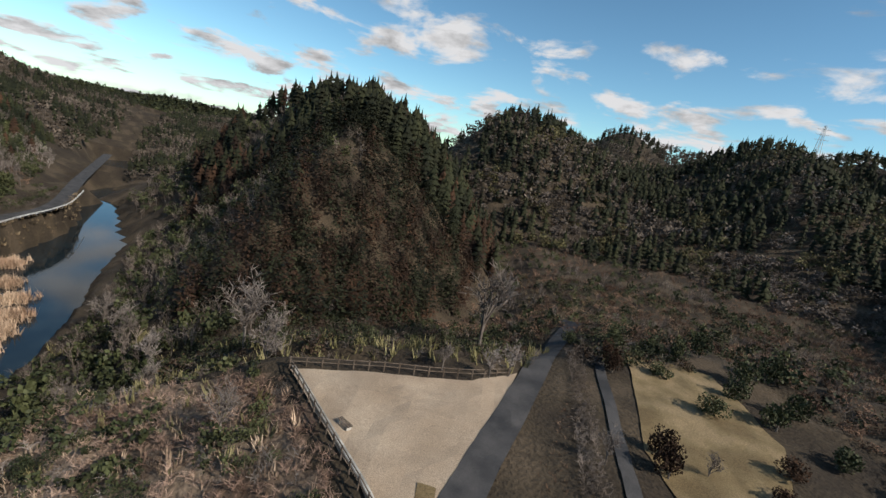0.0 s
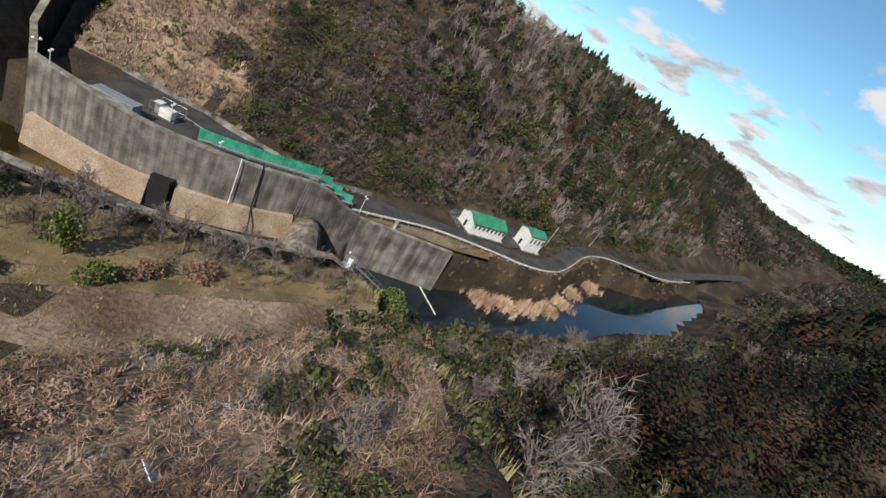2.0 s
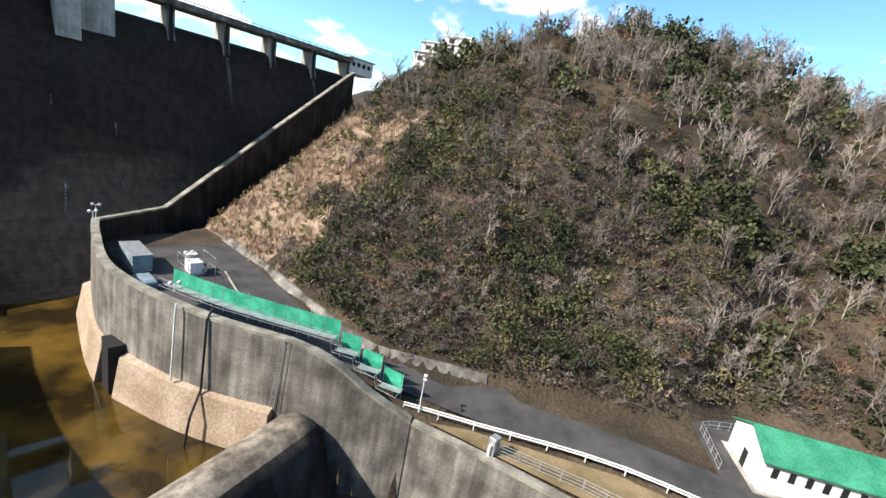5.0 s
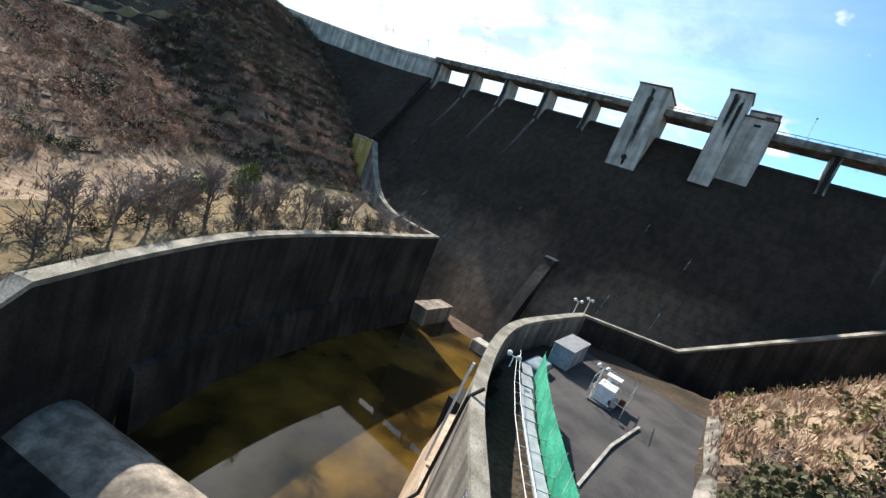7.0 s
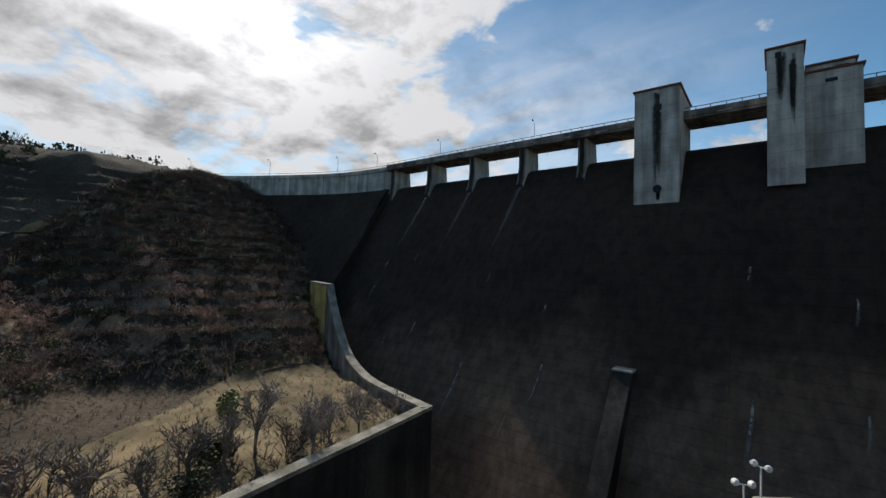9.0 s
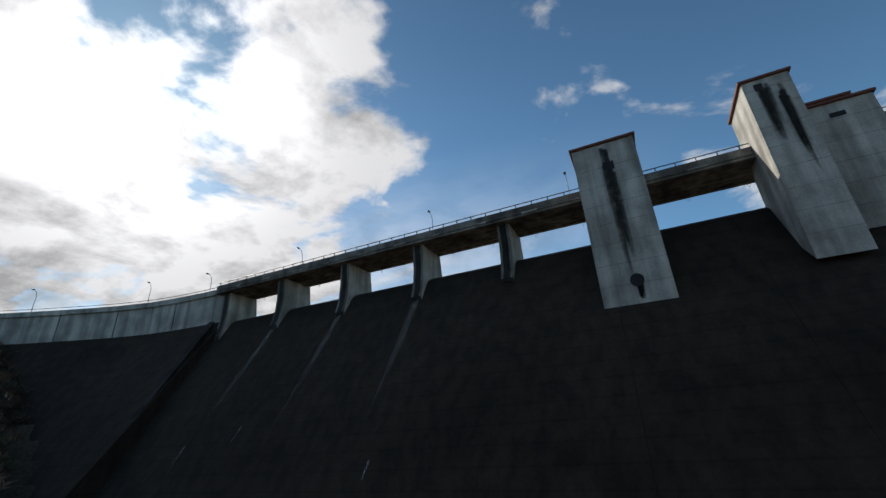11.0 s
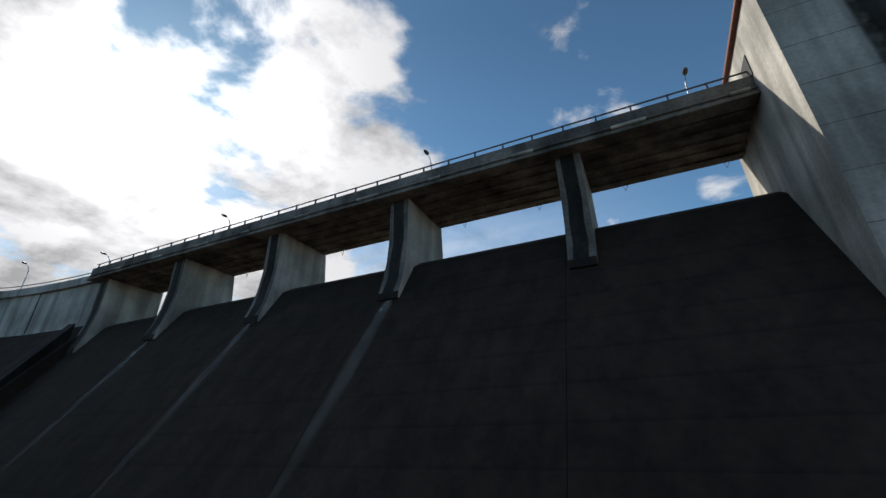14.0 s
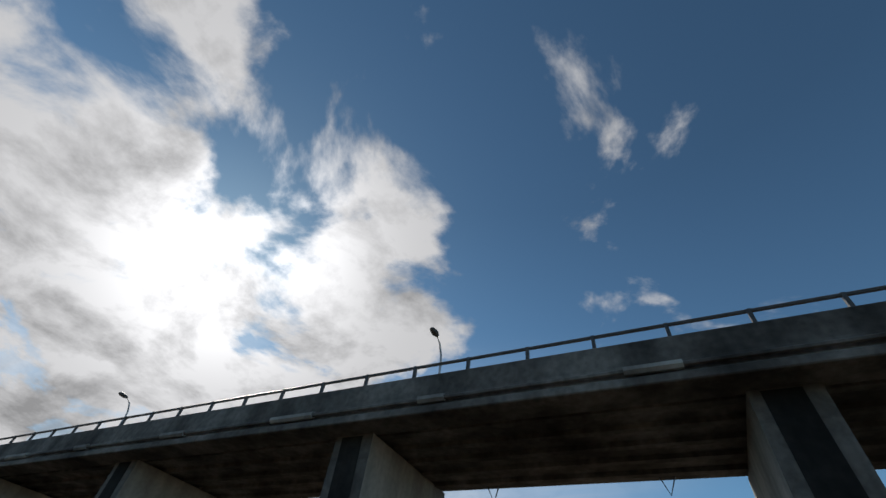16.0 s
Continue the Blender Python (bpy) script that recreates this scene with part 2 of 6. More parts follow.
M["ground"] = mat("winter_hillside_soil", (0.040, 0.030, 0.021), (0.095, 0.070, 0.046), 0.09, 1.0, 0.8, c3=(0.06, 0.045, 0.029), fine=2.2, bdist=0.4)
M["bank"] = mat("dry_bank_litter", (0.13, 0.085, 0.058), (0.33, 0.245, 0.17), 0.10, 1.0, 0.8, c3=(0.22, 0.16, 0.11), fine=2.0, bdist=0.3)
M["sand"] = mat("sandy_ground", (0.33, 0.25, 0.175), (0.44, 0.345, 0.25), 0.16, 0.95, 0.2, c3=(0.39, 0.30, 0.215), fine=9)
M["lawn"] = mat("dry_lawn", (0.155, 0.11, 0.055), (0.28, 0.205, 0.115), 0.22, 1.0, 0.5, c3=(0.21, 0.155, 0.08), fine=7)
M["metal"] = plain("galvanised_steel", (0.5, 0.51, 0.52), 0.45, 0.6)
M["white"] = plain("white_paint", (0.78, 0.78, 0.76), 0.6)
M["rail_dark"] = plain("dark_rail_paint", (0.10, 0.10, 0.10), 0.5)
M["green_roof"] = mat("green_sheet_roof", (0.03, 0.20, 0.11), (0.06, 0.30, 0.18), 0.4, 0.6, 0.2, fine=5)
M["wood"] = mat("weathered_timber", (0.10, 0.075, 0.055), (0.20, 0.155, 0.12), 1.2, 0.9, 0.4, fine=14)
M["dark"] = plain("dark_recess", (0.02, 0.02, 0.022), 0.7)
M["basin_water"] = water_mat("basin_water", ((0.022, 0.015, 0.005), (0.13, 0.078, 0.015)), 0.02, 0.02)
M["river_water"] = water_mat("river_water", ((0.012, 0.018, 0.022), (0.02, 0.03, 0.035)), 0.05, 0.12)




def trail_mat(name, c1, c2):
    """A thin crust or stain whose cover thins out towards its edges."""
    m = mat(name, c1, c2, 0.9, 0.9, 0.1, fine=7)
    N, L = m.node_tree.nodes, m.node_tree.links
    at = N.new("ShaderNodeAttribute")
    at.attribute_name = "cover"
    n = N.new("ShaderNodeTexNoise")
    n.inputs["Scale"].default_value, n.inputs["Detail"].default_value = 1.6, 5
    g = N.new("ShaderNodeNewGeometry")
    L.new(g.outputs["Position"], n.inputs["Vector"])
    mu = N.new("ShaderNodeMath"); mu.operation = "MULTIPLY"
    L.new(at.outputs["Fac"], mu.inputs[0]); L.new(n.outputs["Fac"], mu.inputs[1])
    L.new(mu.outputs[0], N["Principled BSDF"].inputs["Alpha"])
    return m


M["trail"] = trail_mat("lime_runoff", (0.17, 0.16, 0.14), (0.36, 0.34, 0.31))
M["soot"] = trail_mat("dark_runoff", (0.02, 0.019, 0.017), (0.06, 0.056, 0.05))


# ---- building helpers ----
def mesh_obj(name, verts, faces, material, parent=None, smooth=False, label="", category="", group="", kind=""):
    me = bpy.data.meshes.new(name)
    me.from_pydata([tuple(v) for v in verts], [], [tuple(f) for f in faces])
    me.update()
    bm = bmesh.new()
    bm.from_mesh(me)
    bmesh.ops.recalc_face_normals(bm, faces=bm.faces)
    bm.to_mesh(me)
    bm.free()
    if smooth:
        me.polygons.foreach_set("use_smooth", [True] * len(me.polygons))
    me.materials.append(material)
    ob = new(name, me)
    if parent is not None:
        ob.parent = parent
    return tagged(ob, label, category, group, kind)


def part(name, bm, material, parent, label=""):
    me = bpy.data.meshes.new(name)
    bm.to_mesh(me)
    bm.free()
    me.materials.append(material)
    ob = new(name, me)
    ob.parent = parent
    return tagged(ob, label)


def box_bm(x0, y0, z0, x1, y1, z1, bevel=0.0, m=None):
    bm = bmesh.new()
    bmesh.ops.create_cube(bm, size=1.0)
    for v in bm.verts:
        v.co = Vector(((x0 + x1) / 2 + v.co.x * (x1 - x0), (y0 + y1) / 2 + v.co.y * (y1 - y0), (z0 + z1) / 2 + v.co.z * (z1 - z0)))
    if bevel:
        bmesh.ops.bevel(bm, geom=bm.edges[:], offset=bevel, segments=1, affect="EDGES")
    if m is not None:
        bmesh.ops.transform(bm, matrix=m, verts=bm.verts)
    return bm


def tube_bm(points, r, sides=6):
    """A round bar along a polyline."""
    bm = bmesh.new()
    pts = [Vector(p) for p in points]
    rings = []
    for i, p in enumerate(pts):
        d = (pts[min(i + 1, len(pts) - 1)] - pts[max(i - 1, 0)]).normalized()
        a = d.orthogonal().normalized()
        b = d.cross(a)
        rr = r[i] if isinstance(r, (list, tuple)) else r
        rings.append([bm.verts.new(p + (a * math.cos(2 * math.pi * k / sides) + b * math.sin(2 * math.pi * k / sides)) * rr) for k in range(sides)])
    for q, s in zip(rings, rings[1:]):
        for k in range(sides):
            bm.faces.new((q[k], q[(k + 1) % sides], s[(k + 1) % sides], s[k]))
    bm.faces.new(rings[0][::-1])
    bm.faces.new(rings[-1])
    return bm


def merge_bm(bms):
    out = bmesh.new()
    for b in bms:
        me = bpy.data.meshes.new("t")
        b.to_mesh(me)
        b.free()
        out.from_mesh(me)
        bpy.data.meshes.remove(me)
    return out


def empty(name, loc, label, category, group="", kind=""):
    ob = new(name)
    ob.location = loc
    ob.empty_display_size = 0.3
    return tagged(ob, label, category, group, kind)


def resample(pts, step):
    """A smooth curve (Catmull-Rom) through pts, cut into steps."""
    P = [Vector(p) for p in pts]
    P = [P[0] * 2 - P[1]] + P + [P[-1] * 2 - P[-2]]
    out = []
    for i in range(1, len(P) - 2):
        a, b, c, d = P[i - 1:i + 3]
        n = max(1, round((c - b).length / step))
        for k in range(n):
            t = k / n
            out.append(0.5 * (2 * b + (c - a) * t + (2 * a - 5 * b + 4 * c - d) * t * t + (3 * b - a - 3 * c + d) * t ** 3))
    out.append(P[-2])
    return out


def plan_normals(pts):
    out = []
    for i in range(len(pts)):
        d = pts[min(i + 1, len(pts) - 1)] - pts[max(i - 1, 0)]
        d = Vector((d.x, d.y, 0)).normalized()
        out.append(Vector((d.y, -d.x, 0)))
    return out


def sweep(pts, section):
    """Verts and faces of a section [(offset to the right, height above the point or ('z', absolute))] swept along pts."""
    V, F = [], []
    ns = plan_normals(pts)
    k = len(section)
    for p, n in zip(pts, ns):
        for o, h in section:
            z = h[1] if isinstance(h, tuple) else p.z + h
            V.append((p.x + n.x * o, p.y + n.y * o, z))
    for i in range(len(pts) - 1):
        for j in range(k):
            a, b = i * k + j, i * k + (j + 1) % k
            F.append((a, b, b + k, a + k))
    F.append(tuple(range(k)))
    F.append(tuple((len(pts) - 1) * k + j for j in range(k))[::-1])
    return V, F


# ---- plan lines (metres; dam axis along x, upstream +y) ----
def lerp_line(pts, y):
    """x of a plan line given as (x, y) pairs in falling y."""
    P = np.array(pts, float)
    return np.interp(-y, -P[:, 1], P[:, 0])


BASIN_L = [(48.2, -33), (49.3, -50), (50.6, -64), (53.6, -78), (58.2, -88.5), (62.4, -95.8), (66.0, -103)]
BASIN_R = [(76.0, -33), (74.5, -46), (73.4, -60), (77.9, -74.5), (84.0, -85), (92.5, -96), (95.4, -105.6), (98.7, -120)]
RIVER_L = [(64, -97), (72.5, -108), (83, -120), (88.5, -131), (96, -146.5), (110.5, -170), (126, -190), (150, -230), (230, -300), (330, -420), (480, -600), (700, -900)]
RIVER_R = [(93, -97), (95.4, -105.6), (99, -120), (107.6, -133), (111.4, -143.2), (116, -152.6), (122.8, -160.6), (132.8, -167.4), (148.2, -177.6), (159, -188.8), (165.5, -201.5), (176.6, -229.5), (240, -300), (350, -415), (500, -595), (720, -895)]
FOOT_R = [(160, 60), (132, 8), (95, -30), (94, -70), (96, -84), (104, -93), (110, -101), (117, -112), (133, -119), (140, -140), (148, -156), (166, -180), (200, -226), (260, -296), (360, -415), (510, -595), (740, -895)]
WATER_R, WATER_B = -10.5, -5.0


def smax(a, b, k):
    h = np.clip(0.5 + 0.5 * (a - b) / k, 0, 1)
    return b * (1 - h) + a * h + k * h * (1 - h)


def smin(a, b, k):
    return -smax(-a, -b, k)


def sstep(a, b, x):
    t = np.clip((x - a) / (b - a), 0, 1)
    return t * t * (3 - 2 * t)


def fbm(x, y, scale, octaves=4, seed=0.0):
    """Cheap smooth value noise from sines, for the relief of the land."""
    out = np.zeros_like(x)
    amp, f = 1.0, 1.0 / scale
    for o in range(octaves):
        a = 1.7 * o + seed
        u = x * math.cos(a) + y * math.sin(a)
        v = -x * math.sin(a) + y * math.cos(a)
        out += amp * np.sin(u * f * 6.28 + 1.3 * np.sin(v * f * 4.1 + a)) * np.cos(v * f * 5.3 + 1.1 * np.sin(u * f * 3.3 - a))
        amp *= 0.5
        f *= 2.03
    return out


def road_z(y):
    return np.interp(-y, [0, 58, 68, 98, 120, 230, 600], [6, 6, 5.2, 1.6, 1.5, 0.5, 0.0])


def land(x, y):
    """Height of the ground."""
    x, y = np.asarray(x, float), np.asarray(y, float)
    rough = fbm(x, y, 22, 4, 0.4)
    far = fbm(x, y, 300, 2, 2.0)
    # left bank: plateau with the park, slope down to the terrace beside the basin
    s = (x - 7.3) * 0.746 + (y + 98) * 0.666
    plateau = 24 - 0.53 * np.maximum(s, 0)
    plateau = np.where(s < 0, 24 + 0.02 * np.minimum(-s, 60), plateau)
    plateau = smax(plateau, 8.6 + 0 * x, 1.5)
    up = 8 + 0.60 * (20 - x) - 0.45 * np.maximum(0, -(y + 50))
    up = smin(up, 51 + 0.05 * np.maximum(0, -x - 60), 4)
    tq = up / 2.4
    tq = 2.4 * (np.floor(tq) + sstep(0.5, 1.0, tq - np.floor(tq)))
    up = np.where((up > 12) & (up < 46) & (y > -90), tq, up)
    left = smax(plateau, up, 2.5)
    # gully beyond the plaza, then the forest hill
    edge = -119.5 - 0.25 * (20 - x)
    gully = sstep(0, 16, edge - y) * sstep(-26, 2, x)
    left = left - gully * 9
    rx, ry = (x - 72) / np.where(x < 72, 66.0, 112.0), (y + 248) / 92.0
    hill = 68 * np.exp(-0.95 * (rx * rx + ry * ry) ** 1.6) * (1 + 0.05 * far)
    left = smax(left - 14 * sstep(-135, -200, y), hill - 6, 6)
    rx, ry = (x + 12) / 85.0, (y + 430) / 100.0
    left = smax(left, 94 * np.exp(-(rx * rx + ry * ry)) - 6, 8)
    # ridges round the park, further off
    d = np.hypot(x + 40, y + 110)
    west = sstep(130, 420, d) * sstep(-20, -160, x) * sstep(-60, -190, y)
    left = left + west * (75 + 26 * far)
    left = left + np.where(x < -45, rough * 0.8, rough * 0.25)
    # down to the river
    rl = lerp_line(RIVER_L, y)
    dl = (rl - x) * 0.78
    left = np.where(y < -94, smin(left, WATER_R + 1.0 + np.maximum(dl + 2, -3) * np.interp(-y, [94, 101, 106, 120], [7.0, 3.0, 1.3, 0.46]) + 0.6 * sstep(-112, -135, y) * np.maximum(dl - 14, 0) + rough * 0.5, 4), left)
    # right bank: road bench, then steep hillside
    fr = lerp_line(FOOT_R, y)
    dr = x - fr
    rz = road_z(y)
    slope = np.interp(-y, [60, 110], [0.86, 0.66])

    right = rz + np.where(dr > 0, slope * dr, 0.0)
    cap = np.interp(-y, [-60, 35, 80, 140, 200, 260, 330, 500], [50, 50, 61, 58, 52, 46, 42, 44]) + 6 * far + 3 * rough
    right = smin(right, cap * (1 - 0.7 * sstep(350, 900, np.hypot(x, y))) + 0.03 * np.clip(dr, 0, 120), 10)
    right = right + sstep(0, 14, dr) * rough * 1.3
    rr = lerp_line(RIVER_R, y)
    dq = x - rr
    right = np.where(y < -97, np.where(dq < 9, smin(right, np.where(y > -121, np.where(dq < 0.6, -13.0, right - 0.2), WATER_R - 0.5 + np.maximum(dq, -4) * 7.0), 0.6), right), right)
    # join the banks
    mid = np.where(y > -97, 0.5 * (lerp_line(BASIN_L, y) + lerp_line(BASIN_R, y)), 0.5 * (rl + rr))
    z = np.where(x < mid, left, right)
    # the river bed and the basin
    bed = (x > rl - 1) & (x < rr + 0.5) & (y < -97)
    z = np.where(bed, np.minimum(z, WATER_R - 1.5), z)
    bl, br = lerp_line(BASIN_L, y), lerp_line(BASIN_R, y)
    inb = (x > bl - 0.7) & (x < br + 0.7) & (y <= -28) & (y > -97.5)
    z = np.where(inb, WATER_B - 3, z)
    # under the dam and the chute
    chute = (y > -41 + (49 - x) * 0.41 - 1.0) & (x < 60) & (x > -4)
    chute |= (x >= 60) & (x < 146) & (y > -33 + np.maximum(0, x - 88) * 0.43)
    z = np.where(chute, np.minimum(z, -9 + 0 * x), z)
    ring = sstep(430, 900, np.hypot(x - 20, y + 110)) * sstep(-40, -200, y)
    valley = sstep(131, 119, np.degrees(np.arctan2(x - 20, y + 110)))
    z = z + ring * (0.4 + 0.6 * valley) * sstep(40, 240, x) * (58 + 22 * fbm(x, y, 620, 2, 1.1))
    z = np.where((y > 3) & (x > -90) & (x < 150), 20.0, z)
    return z


def axis(core0, core1, step, out0, out1):
    a = list(np.arange(core0, core1 + 0.01, step))
    k = step
    while a[-1] < out1:
        k = min(k * 1.13, 90)
        a.append(a[-1] + k)
    k = step
    while a[0] > out0:
        k = min(k * 1.13, 90)
        a.insert(0, a[0] - k)
    return np.array(a)


def grid_mesh(name, xs, ys, zs, material):
    nx, ny = len(xs), len(ys)
    X, Y = np.meshgrid(xs, ys)
    V = np.stack([X.ravel(), Y.ravel(), zs.ravel()], 1)
    i = np.arange((nx - 1) * (ny - 1))
    r, c = i // (nx - 1), i % (nx - 1)
    a = r * nx + c
    F = np.stack([a, a + 1, a + nx + 1, a + nx], 1)
    me = bpy.data.meshes.new(name)
    me.vertices.add(len(V)); me.vertices.foreach_set("co", V.ravel())
    me.loops.add(F.size); me.loops.foreach_set("vertex_index", F.ravel())
    me.polygons.add(len(F)); me.polygons.foreach_set("loop_start", np.arange(len(F)) * 4)
    me.polygons.foreach_set("use_smooth", np.ones(len(F), bool))
    me.update(calc_edges=True)
    me.materials.append(material)
    return new(name, me)


xs = axis(-60, 150, 1.25, -2600, 2600)
ys = axis(-170, 10, 1.25, -2600, 1500)
GX, GY = np.meshgrid(xs, ys)
ground = tagged(grid_mesh("ground", xs, ys, land(GX, GY), M["ground"]), "brown winter hillside soil with dry grass and leaf litter", "ground", kind="structure")

# ---- dam ----
P_PITCH = 12.1
FACE_K = 0.63


def face_y(z):
    return 1.0 - FACE_K * (45.3 - z)


def face_strip(x0, x1, n):
    prof = [(5.5, 46.3), (4.2, 46.6), (2.9, 46.3), (1.9, 45.9), (1.0, 45.3)] + [(face_y(z), z) for z in (40, 34, 28, 22, 16, 10, 4, -1, -4)] + [(-36, -6.3), (-44, -7.2)]
    V, F = [], []
    X = np.linspace(x0, x1, n + 1)
    for x in X:
        V += [(x, y, z) for y, z in prof]
        V += [(x, 8, -12), (x, 8, 46.3)]
    k = len(prof) + 2
    for i in range(n):
        for j in range(k):
            F.append((i * k + j, i * k + (j + 1) % k, (i + 1) * k + (j + 1) % k, (i + 1) * k + j))
    F += [tuple(range(k)), tuple(n * k + j for j in range(k))[::-1]]
    return V, F


dam = empty("dam", (70, 0, 0), "weathered concrete gravity dam, face coloured dark for shade, with a bridged spillway crest", "dam", kind="structure")
xl = -1.0
blocks = 12
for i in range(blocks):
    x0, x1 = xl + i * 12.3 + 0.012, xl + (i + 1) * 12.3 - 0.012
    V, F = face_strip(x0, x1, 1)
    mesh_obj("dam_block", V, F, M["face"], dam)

# deck with edge beams, kerb and rails
X_R = 146.6
deck = part("bridge_deck", box_bm(-1.2, -0.15, 50.5, X_R, 5.0, 51.1), M["wallc"], dam)
part("edge_beam", box_bm(-1.2, -0.75, 50.3, X_R, 0.1, 51.75, 0.05), M["wallc"], dam)
part("edge_beam", box_bm(-1.2, 4.8, 50.5, X_R, 5.5, 51.6, 0.05), M["wallc"], dam)
for k in range(5):
    part("girder", box_bm(-1.2, 0.3 + k * 1.05, 50.35, X_R, 0.55 + k * 1.05, 50.55), M["wallc"], dam)

PIERS = [12.1 * k for k in range(0, 5)] + [95.9, 108.1, 120.3, 132.5, 144.7]


def pier_mesh(name, x0, w, material, parent):
    side = [(-0.1, 50.3), (5.4, 50.4), (6.2, 44.0), (2.5, 43.2), (face_y(42.4) - 0.15, 42.4), (-0.92, 42.9), (-0.52, 44.0), (-0.2, 45.4), (-0.04, 47.0)]
    V = [(x0, y, z) for y, z in side] + [(x0 + w, y, z) for y, z in side]
    k = len(side)
    F = [tuple(range(k)), tuple(range(2 * k - 1, k - 1, -1))] + [(j, (j + 1) % k, k + (j + 1) % k, k + j) for j in range(k)]
    ob = mesh_obj(name, V, F, material, parent)
    # the downstream nose is stained by the spill
    ob.data.materials.append(M["wallc"])
    ob.data.materials.append(M["face"])
    for q in ob.data.polygons:
        if q.index >= 5:
            q.material_index = 1 if q.index >= 7 else 2
    return ob


part("beam_ledge", box_bm(-1.2, -0.95, 50.3, X_R, -0.7, 50.55, 0.03), M["wallc"], dam)
part("conduit", tube_bm([(-1.0, -0.86, 50.78), (X_R, -0.86, 50.78)], 0.07, 6), M["wallc"], dam)
for k in range(24):
    x = 3.5 + k * 6.05
    part("conduit_sleeve", tube_bm([(x, -0.86, 50.78), (x + 0.9 + 0.5 * (k % 3), -0.86, 50.78)], 0.13, 7), M["conc"], dam)
    part("soffit_bracket", tube_bm([(x, 4.9, 50.5), (x + 0.25, 5.1, 49.9), (x + 0.55, 4.9, 50.5)], 0.03, 4), M["rail_dark"], dam)
for ip, x in enumerate(PIERS):
    pier_mesh("pier", x, 1.5, M["conc"], dam)
    nose = [(-0.12, 50.25), (-0.06, 47.0), (-0.22, 45.4), (-0.54, 44.0), (-0.94, 42.9), (face_y(42.4) - 0.17, 42.4)]
    V = [(x + e + 0.05 * math.sin(3 * q + x), y, z) for q, (y, z) in enumerate(nose) for e in (0.32, 1.15)]
    mesh_obj("pier_stain", V, [(2 * q, 2 * q + 1, 2 * q + 3, 2 * q + 2) for q in range(len(nose) - 1)], M["stain_shade"], dam)
    if ip not in (1, 2, 3, 6, 8):
        continue
    # pale runoff trail on the face below the pier: a soft-edged ribbon that fades downwards
    V, F, fade = [], [], []
    rngp = random.Random(int(x * 10))
    n = 16
    for i in range(n + 1):
        z = 44.6 - i * 1.05
        w = 0.30 + 0.35 * math.sin(math.pi * min(1.0, i / n * 1.3)) + rngp.uniform(-0.05, 0.05)
        cx = x + 0.75 + rngp.uniform(-0.05, 0.05) - 0.006 * i * i
        for k, a in ((-1.0, 0.0), (-0.4, 1.0), (0.3, 0.8), (1.0, 0.0)):
            V.append((cx + k * w, face_y(z) - 0.03, z))
            fade.append(a * (1 - i / n) ** 0.8)
    for i in range(n):
        F += [(4 * i + k, 4 * i + k + 1, 4 * i + k + 5, 4 * i + k + 4) for k in range(3)]
    ob = mesh_obj("runoff_trail", V, F, M["trail"], dam)
    at = ob.data.attributes.new("cover", "FLOAT", "POINT")
    at.data.foreach_set("value", np.array(fade, np.float32))

# pale leak marks at the lift joints
rl = random.Random(12)
for x, z, h in [(51.3, 12.6, 5.0), (38.4, 11.1, 8.2), (11.2, 27.0, 2.1), (10.9, 21.7, 3.6), (37.7, 24.9, 1.7), (74.4, 26.9, 1.9), (83.7, 23.6, 3.0), (48.0, 5.9, 2.2), (74.9, 12.6, 6.4), (20.4, 12.7, 3.8), (83.6, 13.0, 3.2), (49.4, 20.5, 1.3), (25.8, 15.8, 2.5), (18.7, 28.7, 1.8)]:
    V, F, fade = [], [], []
    for i in range(6):
        f = i / 5
        w = (0.16 + 0.10 * math.sin(3.1 * f)) * (0.8 + 0.05 * h)
        for k, a in ((-1.0, 0.0), (-0.2, 1.6), (0.4, 1.2), (1.0, 0.0)):
            zz = z - h * f
            V.append((x - 0.12 * f * f * h + k * w + rl.uniform(-0.03, 0.03), face_y(zz) - 0.035, zz))
            fade.append(a * (1 - f) ** 0.6)
    F = [(4 * i + k, 4 * i + k + 1, 4 * i + k + 5, 4 * i + k + 4) for i in range(5) for k in range(3)]
    ob = mesh_obj("leak_mark", V, F, M["trail"], dam)
    ob.data.attributes.new("cover", "FLOAT", "POINT").data.foreach_set("value", np.array(fade, np.float32))

# left wing, curving downstream, with a pale upper band
WING = resample([(0.2, 0.6, 51.6), (-12, -0.2, 51.6), (-24, -3.0, 51.6), (-45, -12.2, 51.6), (-62, -22.5, 51.6), (-84, -38, 51.6)], 6.0)
wing = empty("dam_wing", (-30, 0, 46), "pale concrete dam wing curving to the bank above a dark face", "dam", kind="structure")
V, F = sweep(WING, [(-0.35, 0), (-0.35, -0.9), (0.0, -0.9), (0.0, ("z", 45.8)), (6.0, ("z", 45.8)), (6.0, 0)])
mesh_obj("pale_band", V, F, M["conc"], wing)
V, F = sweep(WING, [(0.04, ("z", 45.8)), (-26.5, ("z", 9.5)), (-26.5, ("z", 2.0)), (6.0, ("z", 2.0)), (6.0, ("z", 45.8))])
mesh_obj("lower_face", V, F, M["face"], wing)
for i in range(2, len(WING) - 1, 2):
    p = WING[i]
    part("joint", box_bm(p.x - 0.05, p.y - 0.06, 45.9, p.x + 0.05, p.y + 0.2, 51.4), M["dark"], wing)
V, F = sweep(WING, [(0.0, 0.55), (0.0, 0.62), (0.1, 0.62), (0.1, 0.55)])
mesh_obj("hand_rail", V, F, M["rail_dark"], wing)


